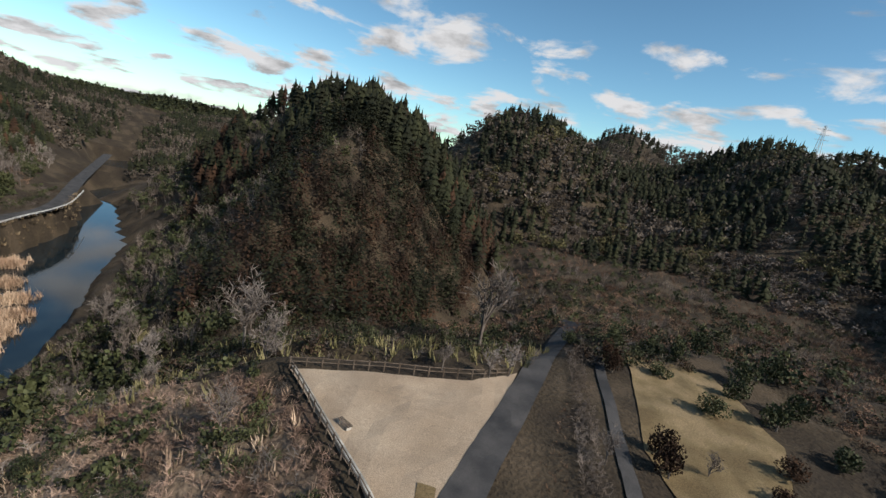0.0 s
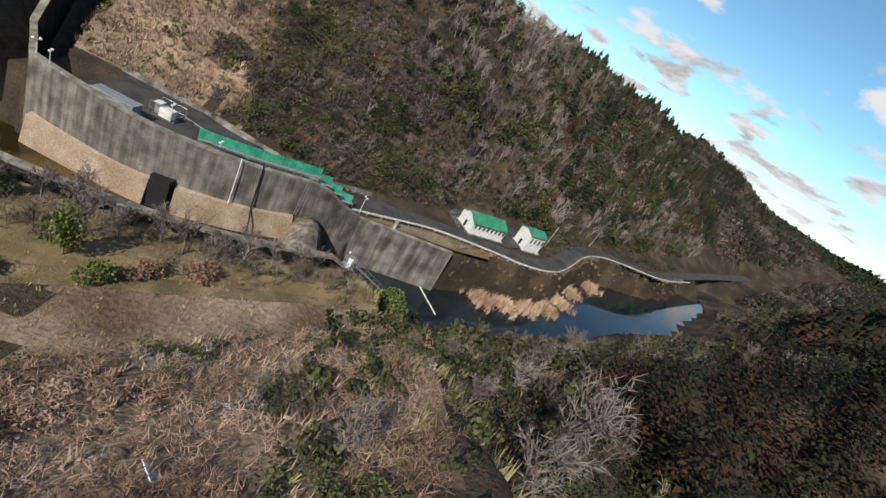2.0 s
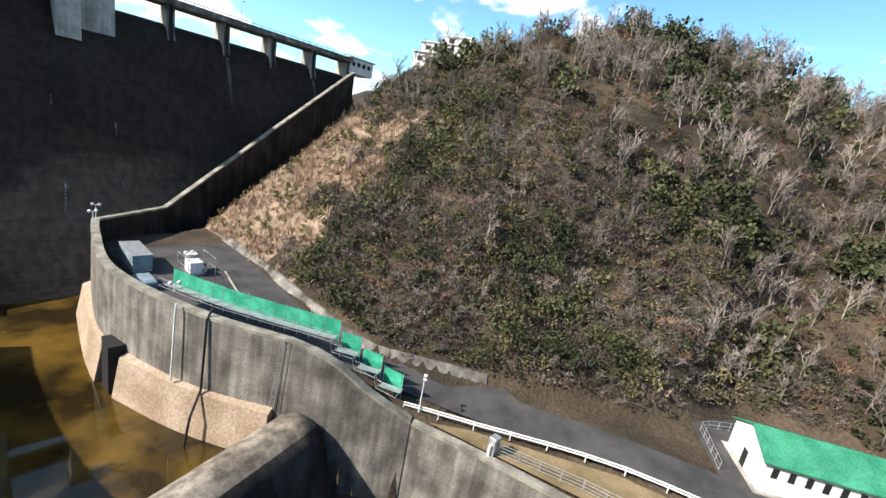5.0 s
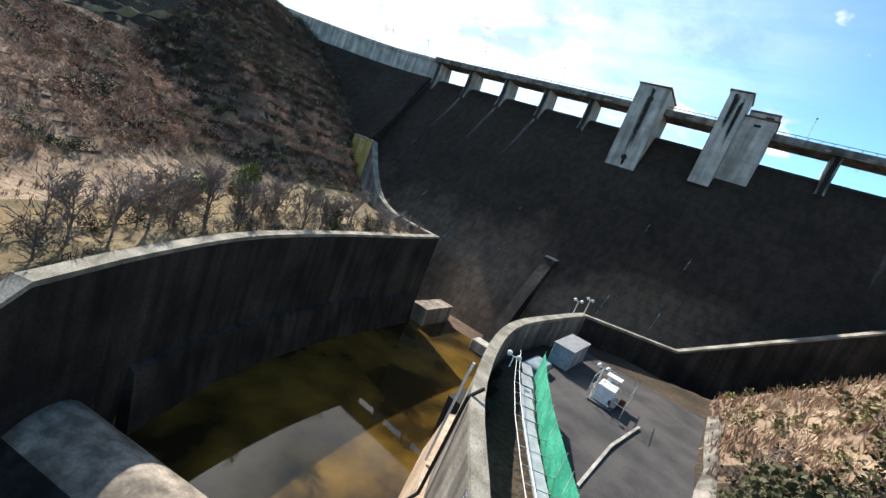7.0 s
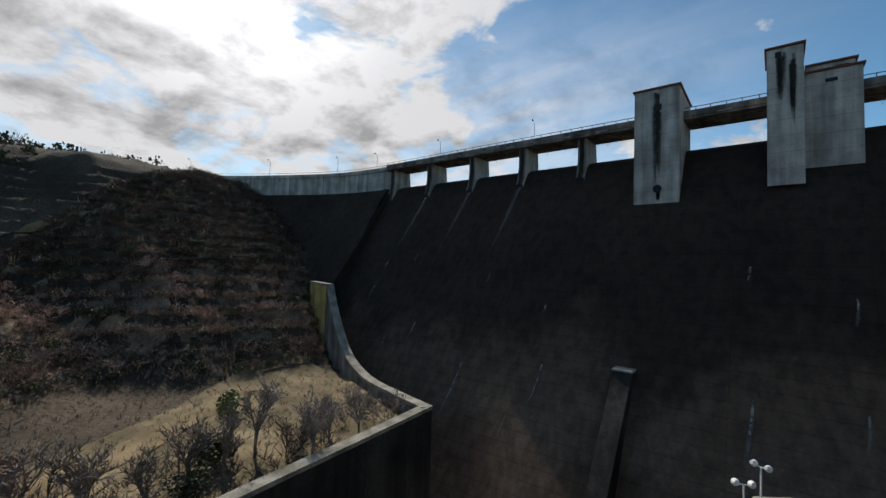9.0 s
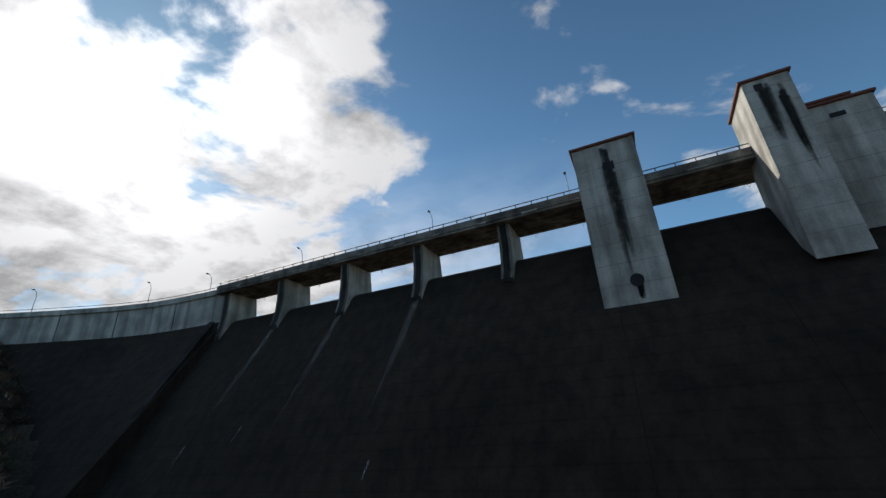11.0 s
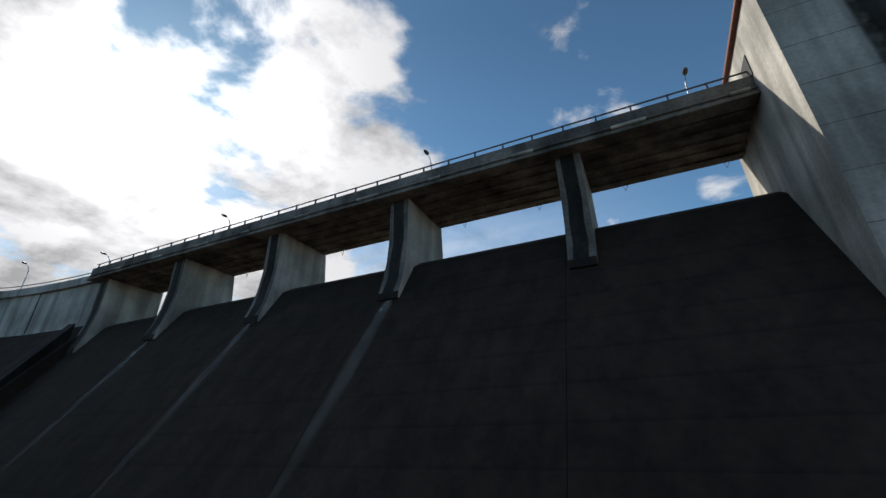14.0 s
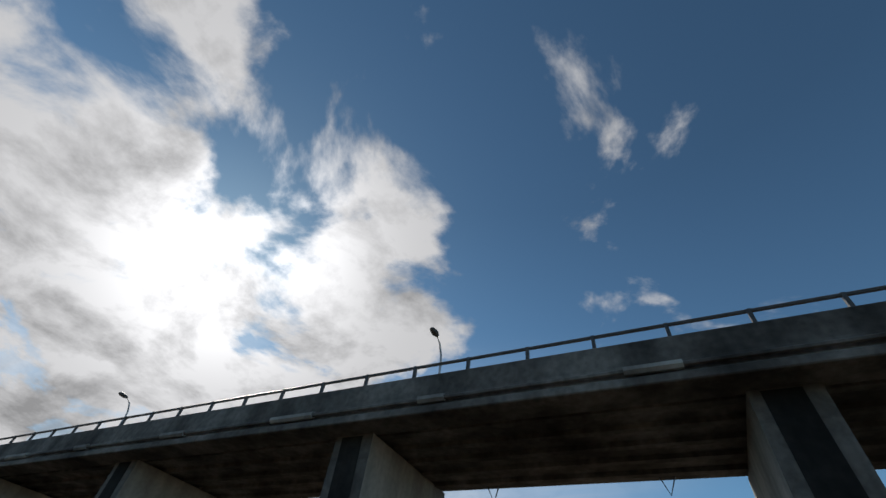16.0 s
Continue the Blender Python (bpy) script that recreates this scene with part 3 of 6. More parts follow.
# ---- gate towers ----
def stain(parent, x, y, z0, z1, w, seed):
    """Dark runoff: overlapping soft-edged vertical runs of uneven length."""
    r = random.Random(seed)
    V, F, fade = [], [], []
    for k in range(9):
        cx = x + r.gauss(0, w * 0.55)
        hw = r.uniform(0.14, 0.36)
        top = z1 - r.uniform(0, 0.22) * (z1 - z0)
        low = z0 + r.uniform(0, 0.3) * (z1 - z0)
        base = len(V)
        for i in range(9):
            f = i / 8
            for o, a in ((-1.0, 0.0), (-0.3, 1.5), (0.35, 1.3), (1.0, 0.0)):
                V.append((cx + o * hw * (1 - 0.35 * f) + r.uniform(-0.03, 0.03), y - 0.003 * k, top + (low - top) * f))
                fade.append(a * (1 - f) ** 0.5)
        F += [(base + 4 * i + c, base + 4 * i + c + 1, base + 4 * i + c + 5, base + 4 * i + c + 4) for i in range(8) for c in range(3)]
    ob = mesh_obj("stain", V, F, M["soot"], parent)
    ob.data.attributes.new("cover", "FLOAT", "POINT").data.foreach_set("value", np.array(fade, np.float32))


def tower(name, x0, x1, yf, zb, zt, yb, label, hole=True):
    t = empty(name, ((x0 + x1) / 2, 0, zb), label, "tower")
    side = [(yf, zt), (yb, zt), (yb, 44.0), (min(yb, face_y(zb) + 4), zb + 4.2), (yf, zb)]
    V = [(x0, y, z) for y, z in side] + [(x1, y, z) for y, z in side]
    k = len(side)
    F = [tuple(range(k)), tuple(range(2 * k - 1, k - 1, -1))] + [(j, (j + 1) % k, k + (j + 1) % k, k + j) for j in range(k)]
    mesh_obj("shaft", V, F, M["conc"], t)
    part("roof_slab", box_bm(x0 - 0.25, yf - 0.25, zt, x1 + 0.25, yb + 0.25, zt + 0.28, 0.03), M["roof_rust"], t, "thin flat roof with rust-red edge")
    for z in np.arange(zb + 2.2, zt - 1, 2.2):
        part("lift_joint", box_bm(x0 - 0.008, yf - 0.008, z, x1 + 0.008, yf + 0.02, z + 0.035), M["wallc"], t)
    return t


M["roof_rust"] = plain("rust_red_trim", (0.16, 0.06, 0.04), 0.7)
t1 = tower("gate_tower", 59.2, 65.6, -4.45, 36.4, 54.7, 6.0, "pale concrete gate tower with dark runoff stains")
xm = 62.6
stain(t1, xm - 0.1, -4.47, 39.2, 54.2, 0.42, 3)
stain(t1, xm + 0.05, -4.475, 36.7, 39.6, 0.35, 4)
bm = bmesh.new()
bmesh.ops.create_cone(bm, cap_ends=True, segments=20, radius1=0.62, radius2=0.62, depth=0.5, matrix=pose(xm, -4.35, 38.9, 90, 0, 0))
part("outlet_pipe", bm, M["dark"], t1, "round dark outlet opening")
part("window", box_bm(xm - 0.55, -4.5, 51.3, xm + 0.55, -4.4, 52.3), M["dark"], t1)
part("side_window", box_bm(59.15, -1.0, 51.6, 59.25, 0.3, 53.0), M["dark"], t1)
t2 = tower("gate_tower", 76.1, 80.0, -4.45, 38.0, 56.7, 2.0, "tall narrow pale concrete gate tower with stained top")
stain(t2, 77.6, -4.47, 49.0, 56.6, 0.3, 5)
stain(t2, 78.9, -4.475, 45.0, 56.2, 0.2, 6)
part("window", box_bm(77.0, -4.5, 55.4, 77.7, -4.4, 56.2), M["dark"], t2)
t3 = tower("gate_house", 80.05, 85.8, -2.3, 40.4, 53.2, 6.4, "wide pale concrete gate house beside the narrow tower")
part("upper_storey", box_bm(80.4, 0.4, 53.4, 85.4, 6.2, 55.2), M["conc"], t3)
part("upper_roof", box_bm(80.3, 0.1, 55.2, 85.7, 6.5, 55.45), M["roof_rust"], t3)
part("window", box_bm(82.2, -2.35, 51.6, 83.4, -2.25, 52.1), M["dark"], t3)
part("window", box_bm(83.4, 0.34, 54.1, 84.8, 0.45, 54.7), M["dark"], t3)

# ---- crest rails and lamps ----
rail = empty("crest_railing", (70, -0.6, 51.75), "low dark steel railing on the crest edge", "railing", kind="structure")
part("top_rail", tube_bm([(-1.2, -0.45, 52.3), (X_R, -0.45, 52.3)], 0.06, 6), M["rail_dark"], rail)
pm = None
for x in np.arange(-0.8, X_R, 2.0):
    if pm is None:
        o = part("post", box_bm(-0.05, -0.05, 0, 0.05, 0.05, 0.6), M["rail_dark"], rail)
        pm = o.data
    else:
        o = new("post", pm)
        o.parent = rail
    o.location = Vector((x, -0.45, 51.75)) - Vector(rail.location)
for o in rail.children:
    if o.name.startswith("top_rail"):
        o.location = -Vector(rail.location)


def street_lamp(x, y, z):
    l = empty("street_lamp", (x, y, z), "slim grey crest lamp with a curved arm", "street lamp", "crest lamps")
    part("pole", tube_bm([(0, 0, 0), (0, 0, 5.0), (0.0, -0.08, 5.5), (0, -0.35, 6.0), (0, -0.8, 6.25)], [0.08, 0.06, 0.055, 0.05, 0.045], 6), M["metal"], l)
    bm = bmesh.new()
    bmesh.ops.create_uvsphere(bm, u_segments=10, v_segments=6, radius=1.0)
    bmesh.ops.transform(bm, matrix=Matrix.LocRotScale((0, -1.05, 6.23), None, (0.19, 0.4, 0.13)), verts=bm.verts)
    part("lamp_head", bm, M["rail_dark"], l)
    return l


lamp0 = street_lamp(37.2, 4.7, 51.1)
for x in (-10.5, 12.0, 57.4, 91.0, 114.0):
    copy_thing(lamp0, pose(x, 4.7, 51.1))
for i in (4, 8, 12):
    p = WING[min(i, len(WING) - 1)]
    copy_thing(lamp0, pose(p.x, p.y + 4.7, 51.1, 0, 0, 25))


# children of empties were built in world places: bring them home
def settle(e):
    for o in e.children:
        o.matrix_parent_inverse = Matrix.Translation(-Vector(e.location))


for e in (dam, wing, t1, t2, t3):
    settle(e)

# ---- chute and basin walls ----
basin = empty("stilling_basin", (66, -65, -5), "curved stained concrete stilling basin walls with pale coping", "basin", kind="structure")


def wall(name, line, thick, zbot, material, parent, batter=0.0, cope=0.35, side=1, step=2.5, smooth_line=True, top=None):
    """A wall along the line of its top inner edge; thickness goes to the side (right of the way if 1)."""
    pts = resample(line, step) if smooth_line else [Vector(p) for p in line]
    V, F = sweep(pts, [(0, -cope), (side * thick, -cope), (side * thick, ("z", zbot)), (-side * batter, ("z", zbot))])
    w = mesh_obj(name, V, F, material, parent)
    V, F = sweep(pts, [(-side * 0.06, 0), (side * (thick + 0.06), 0), (side * (thick + 0.06), -cope), (-side * 0.06, -cope)])
    mesh_obj("coping", V, F, top or M["cope"], parent)
    return w


# right wall from the corner at the chute round to the river
RW = [(75.6, -38.5, 10.2), (74.4, -46, 9.9), (73.5, -60, 9.4), (77.9, -74.5, 8.9), (84.2, -85, 8.4)]
wall("right_wall", RW, 0.9, -9, M["wallc"], basin, 0.4, side=-1)
wall("right_wall_end", [(84.2, -85, 8.4), (86.6, -88.4, 7.4), (89.6, -92.4, 4.4), (92.4, -96.0, 2.2)], 0.9, -12, M["wallc"], basin, 0.8, side=-1, step=1.5)
# yard, upper and left walls are coloured black for the shade they stand in
wall("yard_wall", [(75.6, -38.5, 10.2), (82, -33, 10.0), (88.2, -27.5, 9.8)], 0.9, -4, M["stain_shade"], basin, 0.0, side=1, smooth_line=False)
wall("upper_right_wall", [(88.2, -27.5, 9.8), (116, -15.5, 28.5), (144.4, -3.6, 47.4)], 1.0, -4, M["stain_shade"], basin, 0.0, side=1, smooth_line=False)
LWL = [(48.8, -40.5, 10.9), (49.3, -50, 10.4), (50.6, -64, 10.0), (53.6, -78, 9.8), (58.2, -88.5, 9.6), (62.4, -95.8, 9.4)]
wall("left_wall", LWL, 1.0, -9, M["stain_shade"], basin, 0.3, side=1)
wall("left_wall_end", [(62.4, -95.8, 9.4), (66.5, -103.0, 4.0), (69.5, -107.5, -2.0)], 1.0, -12, M["stain_shade"], basin, 0.3, side=1)
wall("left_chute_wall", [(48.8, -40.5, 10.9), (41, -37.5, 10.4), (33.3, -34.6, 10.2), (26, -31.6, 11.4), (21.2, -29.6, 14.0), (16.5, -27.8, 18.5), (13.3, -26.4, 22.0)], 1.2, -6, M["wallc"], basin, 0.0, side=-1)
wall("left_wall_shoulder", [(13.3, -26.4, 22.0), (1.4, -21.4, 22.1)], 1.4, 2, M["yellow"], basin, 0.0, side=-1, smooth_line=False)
wall("upper_left_wall", [(1.0, -16.2, 21.8), (-0.6, -0.7, 45.6)], 1.0, 4, M["stain_shade"], basin, 0.0, side=-1, smooth_line=False, top=M["stain_shade"])

# low silt-stained ledges at the wall feet
V, F = sweep(resample([(75.0, -40, 0.5), (74.2, -48, 0.4), (73.6, -56, 0.4), (73.6, -61.6, 0.4)], 2.5), [(-0.3, 0), (0.9, -0.5), (1.9, ("z", -5.6)), (-0.3, ("z", -6.5))])
mesh_obj("ledge", V, F, M["silt"], basin)
V, F = sweep(resample([(74.4, -65.4, 0.4), (78.2, -75, 0.4), (83.4, -84, 0.4)], 2.5), [(-0.3, 0), (0.9, -0.5), (1.9, ("z", -5.6)), (-0.3, ("z", -6.5))])
mesh_obj("ledge", V, F, M["silt"], basin)
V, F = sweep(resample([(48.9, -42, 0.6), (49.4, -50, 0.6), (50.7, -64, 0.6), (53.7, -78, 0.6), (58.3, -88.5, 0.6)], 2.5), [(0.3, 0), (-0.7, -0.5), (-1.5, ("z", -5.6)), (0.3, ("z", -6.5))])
mesh_obj("ledge", V, F, M["stain_shade"], basin)
part("slot", box_bm(72.6, -65.2, -6, 75.2, -61.8, 1.2, m=None), M["dark"], basin)
part("apron_step", box_bm(48.6, -40.4, -7, 52.0, -31.5, -1.8, 0.05), M["weir"], basin)
# splitter wall on the chute, its shaded body coloured black
V = [(61.0, -34.3, -3.4), (61.0, -20.2, 13.6), (61.0, -17, 13.6), (61.0, -34.3, -8), (63.2, -34.3, -3.4), (63.2, -20.2, 13.6), (63.2, -17, 13.6), (63.2, -34.3, -8)]
F = [(0, 1, 2, 3), (7, 6, 5, 4), (0, 4, 5, 1), (1, 5, 6, 2), (2, 6, 7, 3), (3, 7, 4, 0)]
mesh_obj("splitter_wall", V, F, M["stain_shade"], basin)
part("splitter_cap", box_bm(60.9, -20.6, 13.5, 63.3, -17.0, 13.8, 0.05), M["conc"], basin)
part("splitter_foot", box_bm(60.4, -36.6, -8, 63.8, -34.0, -3.2, 0.1), M["conc"], basin)

# rounded end weir
def weir():
    a, b = Vector((60.8, -94.2, -3.3)), Vector((85.2, -87.2, -3.3))
    d = (b - a).normalized()
    n = Vector((d.y, -d.x, 0))
    V, F = [], []
    prof = [(-6.0, -12.5)] + [(-math.cos(t) * 3.9, math.sin(t) * 3.9) for t in np.linspace(0.0, math.pi * 0.80, 13)] + [(6.4, -9.0), (6.4, -12.5)]
    m = 12
    for i in range(m + 1):
        c = a.lerp(b, i / m)
        for o, h in prof:
            V.append((c.x + n.x * o, c.y + n.y * o, c.z + h))
    k = len(prof)
    for i in range(m):
        for j in range(k):
            F.append((i * k + j, i * k + (j + 1) % k, (i + 1) * k + (j + 1) % k, (i + 1) * k + j))
    F += [tuple(range(k)), tuple(m * k + j for j in range(k))[::-1]]
    w = mesh_obj("end_weir", V, F, M["weir"], basin, smooth=True)
    # below the worn crest, downstream shade and algae are painted black
    w.data.materials.append(M["stain_shade"])
    for q in w.data.polygons:
        if q.index % k >= 11 and q.index < m * k:
            q.material_index = 1
    return w


weir()
settle(basin)
bank = empty("river_wall", (97, -108, 0), "tall stained concrete river wall with pale coping", "wall", kind="structure")
wall("wall_panel", [(92.5, -96, 2.0), (95.4, -105.6, 1.9), (98.8, -120, 1.8)], 0.8, -13, M["wallc"], bank, 0.7, side=-1)
settle(bank)

# ---- water ----
bw = tagged(mesh_obj("water", [(47.5, -28, WATER_B), (77, -28, WATER_B), (78, -60, WATER_B), (87, -86, WATER_B), (61, -95, WATER_B), (47.5, -66, WATER_B)], [(0, 1, 2, 3, 4, 5)], M["basin_water"]), "still brown basin water mirroring the sky", "water", kind="structure")
V = [(x + 3, y, WATER_R) for x, y in RIVER_R] + [(x - 4, y, WATER_R) for x, y in RIVER_L[::-1]]
V = [(86, -86, WATER_R), (96, -93, WATER_R)] + V + [(58, -93, WATER_R)]
tagged(mesh_obj("water", V, [tuple(range(len(V)))], M["river_water"]), "dark calm river water below the weir", "water", kind="structure")

# ---- road and yard ----
ROAD = resample([(85.5, -42, 6.06), (85.5, -52, 6.06), (87, -64, 5.7), (91.5, -76, 4.4), (96.5, -87, 3.0), (101.5, -97, 1.85), (109.5, -114, 1.6), (114.3, -130, 1.55), (117.0, -141.5, 1.5), (120.8, -149.5, 1.45), (126.5, -155.6, 1.4), (136, -162.0, 1.35), (151.5, -171.8, 1.3), (163.5, -184.5, 1.2), (170.3, -198, 1.1), (181, -225.5, 0.95), (230, -282, 0.5), (320, -390, 0.3)], 3.0)
V, F = [], []
ns = plan_normals(ROAD)
for p, n in zip(ROAD, ns):
    w = float(np.interp(-p.y, [42, 60, 78, 92, 120, 160], [8.6, 8.2, 4.2, 3.4, 3.0, 3.0]))
    wh = max(w, float(lerp_line(FOOT_R, np.array([p.y]))[0]) - p.x - 0.4) if -100 < p.y < -40 else w
    V += [(p.x - n.x * wh, p.y - n.y * wh, p.z + 0.07), (p.x + n.x * w, p.y + n.y * w, p.z + 0.05)]
F = [(2 * i, 2 * i + 1, 2 * i + 3, 2 * i + 2) for i in range(len(ROAD) - 1)]
road = tagged(mesh_obj("road", V, F, M["asphalt"]), "dark asphalt service road along the river", "road", kind="structure")

# low sloping retaining wall at the foot of the hillside
RET = resample([(lerp_line(FOOT_R, np.array([y]))[0] - 0.2, y, float(road_z(np.array([y]))[0])) for y in (-40, -52, -64, -74, -83, -90, -96)], 2.0)
V, F = sweep(RET, [(0.15, -0.5), (0.0, 0.15), (-0.9, 1.0), (-1.3, 1.0), (-1.3, -0.5)])
tagged(mesh_obj("retaining_wall", V, F, M["wallc"]), "low mossy concrete retaining wall at the hill foot", "wall", kind="structure")


# ---- vegetation ----
M["conifer"] = mat("cedar_foliage", (0.009, 0.012, 0.005), (0.029, 0.031, 0.013), 0.06, 0.9, 0, fine=1.3, tint=True)
M["rust"] = mat("rusty_cedar_foliage", (0.022, 0.012, 0.007), (0.062, 0.032, 0.017), 0.06, 0.9, 0, fine=1.3, tint=True)
M["leaf"] = mat("evergreen_leaves", (0.026, 0.034, 0.013), (0.090, 0.096, 0.040), 0.08, 0.7, 0, fine=1.5, tint=True)
M["twig"] = mat("bare_twigs", (0.10, 0.078, 0.062), (0.24, 0.195, 0.165), 0.1, 0.9, 0, fine=1.5, tint=True)
M["far_twig"] = mat("distant_bare_wood", (0.07, 0.056, 0.044), (0.15, 0.12, 0.095), 0.02, 0.95, 0, fine=0.5, tint=True)
M["brush"] = mat("russet_brush", (0.12, 0.066, 0.042), (0.29, 0.185, 0.125), 0.1, 0.95, 0, fine=1.2, tint=True)
M["straw"] = mat("dry_grass", (0.24, 0.17, 0.095), (0.46, 0.35, 0.22), 0.12, 0.95, 0, fine=1.5, tint=True)
M["bamboo"] = mat("yellow_green_grass", (0.13, 0.115, 0.048), (0.27, 0.235, 0.115), 0.12, 0.9, 0, fine=1.5, tint=True)
M["grey_twig"] = mat("pale_grey_twigs", (0.15, 0.125, 0.108), (0.32, 0.275, 0.245), 0.06, 0.9, 0, fine=1.0, tint=True)
M["pale_brush"] = mat("pale_pinkish_brush", (0.20, 0.125, 0.092), (0.44, 0.31, 0.235), 0.1, 0.95, 0, fine=1.2, tint=True)
M["pink_straw"] = mat("pinkish_dry_grass", (0.30, 0.20, 0.135), (0.52, 0.39, 0.28), 0.12, 0.95, 0, fine=1.5, tint=True)
M["ground_brush"] = mat("dead_brown_brush", (0.03, 0.02, 0.014), (0.10, 0.062, 0.04), 0.1, 0.95, 0, fine=1.2, tint=True)
M["bark"] = mat("grey_bark", (0.12, 0.10, 0.085), (0.26, 0.23, 0.20), 1.0, 0.95, 0.4, fine=9)


def rng_unit(r, n):
    v = r.normal(size=(n, 3))
    return v / np.linalg.norm(v, axis=1)[:, None]


def leaf_cards(r, centres, size, up=0.3):
    """Small crossed leaf triangles, two for each centre."""
    n = len(centres)
    a = rng_unit(r, n)
    b = np.cross(a, rng_unit(r, n))
    b /= np.linalg.norm(b, axis=1)[:, None] + 1e-9
    s = size * r.uniform(0.6, 1.35, (n, 1))
    V = np.stack([centres - a * s, centres + b * s * 0.8, centres + a * s, centres - b * s * 0.8], 1).reshape(-1, 3)
    i = np.arange(n) * 4
    F = np.concatenate([np.stack([i, i + 1, i + 2], 1), np.stack([i, i + 2, i + 3], 1)])
    return V, F


def cedar_cards(seed, n=230):
    """A cedar of height 1 as drooping sprays of foliage round a stem."""
    r = np.random.default_rng(seed)
    f = r.random(n) ** 0.85
    rad = 0.215 * (1 - f ** 2.4) ** 0.8 + 0.012
    a = r.uniform(0, 6.283, n)
    q = rad * r.uniform(0.35, 1.08, n)
    base = np.stack([q * np.cos(a), q * np.sin(a), 0.08 + 0.9 * f], 1)
    out = np.stack([np.cos(a), np.sin(a), r.uniform(-0.75, 0.15, n)], 1)
    out /= np.linalg.norm(out, axis=1)[:, None]
    sidev = np.stack([-np.sin(a), np.cos(a), r.uniform(-0.4, 0.4, n)], 1)
    L = r.uniform(0.035, 0.075, (n, 1)) * (1.15 - 0.6 * f[:, None])
    V = np.stack([base - out * L * 0.5, base + sidev * L * 0.45, base + out * L, base - sidev * L * 0.45], 1).reshape(-1, 3)
    i = np.arange(n) * 4
    return V, np.concatenate([np.stack([i, i + 1, i + 2], 1), np.stack([i, i + 2, i + 3], 1)])


def blob_proto(seed, n, leaf, lobes=5, flat=0.75):
    """A broadleaf crown of radius 1 standing on z = 0: several uneven lobes of leaves."""
    r = np.random.default_rng(seed)
    c = r.uniform(-0.55, 0.55, (lobes, 3)) * (1, 1, 0.6) + (0, 0, flat)
    k = r.integers(0, lobes, n)
    d = rng_unit(r, n)
    p = c[k] + d * (r.uniform(0.55, 1.0, (n, 1)) ** 0.6) * r.uniform(0.38, 0.62, (lobes, 1))[k]
    p[:, 2] = np.maximum(p[:, 2], 0.03)
    return leaf_cards(r, p, leaf)


def conifer_proto(seed, tiers=10, spokes=9):
    """A cedar of height 1 and foliage radius about 0.2: ragged drooping tiers."""
    r = np.random.default_rng(seed)
    V, F = [], []
    for t in range(tiers):
        f = t / (tiers - 1)
        z0 = 0.10 + 0.80 * f
        rad = 0.225 * (1 - f ** 2.6) ** 0.8 + 0.03
        top = len(V)
        V.append((r.uniform(-0.02, 0.02), r.uniform(-0.02, 0.02), z0 + 0.03 + 0.78 / (tiers - 1)))
        ring = []
        for k in range(spokes):
            a = 2 * math.pi * (k + r.uniform(-0.35, 0.35)) / spokes + t
            q = rad * r.uniform(0.6, 1.2)
            ring.append(len(V))
            V.append((q * math.cos(a), q * math.sin(a), z0 - r.uniform(0.0, 0.07)))
        for k in range(spokes):
            m = len(V)
            a, b = np.array(V[ring[k]]), np.array(V[ring[(k + 1) % spokes]])
            V.append(tuple((a + b) / 2 * (0.62, 0.62, 1) + (0, 0, 0.03)))
            F += [(top, ring[k], m), (top, m, ring[(k + 1) % spokes])]
    base = len(V)
    V += [(0.014, 0, 0), (-0.008, 0.012, 0), (-0.008, -0.012, 0), (0, 0, 0.5)]
    F += [(base, base + 1, base + 3), (base + 1, base + 2, base + 3), (base + 2, base, base + 3)]
    return np.array(V, float), np.array(F)


def bare_proto(seed, kids=(4, 4, 5), spread=0.55, width=0.02, bars=2, first=0.44, thin=0.0055):
    """A leafless tree of height about 1: limbs split into ever thinner twigs, as tapered three-sided bars and slivers."""
    r = random.Random(seed)
    V, F = [], []

    def bar(p, q, w0, w1):
        d = (q - p).normalized()
        a = d.orthogonal().normalized()
        b = d.cross(a)
        i = len(V)
        for c, w in ((p, w0), (q, w1)):
            for k in range(3):
                V.append(tuple(c + (a * math.cos(2.094 * k) + b * math.sin(2.094 * k)) * w))
        for k in range(3):
            F.extend([(i + k, i + (k + 1) % 3, i + 3 + (k + 1) % 3), (i + k, i + 3 + (k + 1) % 3, i + 3 + k)])

    def sliver(p, q, w):
        d = (q - p).normalized()
        a = d.cross(Vector((r.gauss(0, 1), r.gauss(0, 1), r.gauss(0, 1)))).normalized() * w
        i = len(V)
        V.extend([tuple(p - a), tuple(p + a), tuple(q)])
        F.append((i, i + 1, i + 2))

    def grow(p, d, length, w, lev):
        q = p + d * length
        if lev >= bars:
            sliver(p, q, max(w, thin))
        else:
            bar(p, q, w, w * 0.65)
        if lev < len(kids):
            for k in range(kids[lev]):
                t = r.uniform(0.3, 1.0)
                e = Vector((r.gauss(0, 1), r.gauss(0, 1), r.gauss(0, 0.5)))
                nd = (d + e.normalized() * spread * (1.0 + 0.3 * lev) + Vector((0, 0, 0.22))).normalized()
                grow(p.lerp(q, t), nd, length * r.uniform(0.5, 0.8), w * 0.55, lev + 1)

    grow(Vector((0, 0, -0.02)), Vector((r.gauss(0, 0.06), r.gauss(0, 0.06), 1)).normalized(), first, width, 0)
    return np.array(V, float), np.array(F)


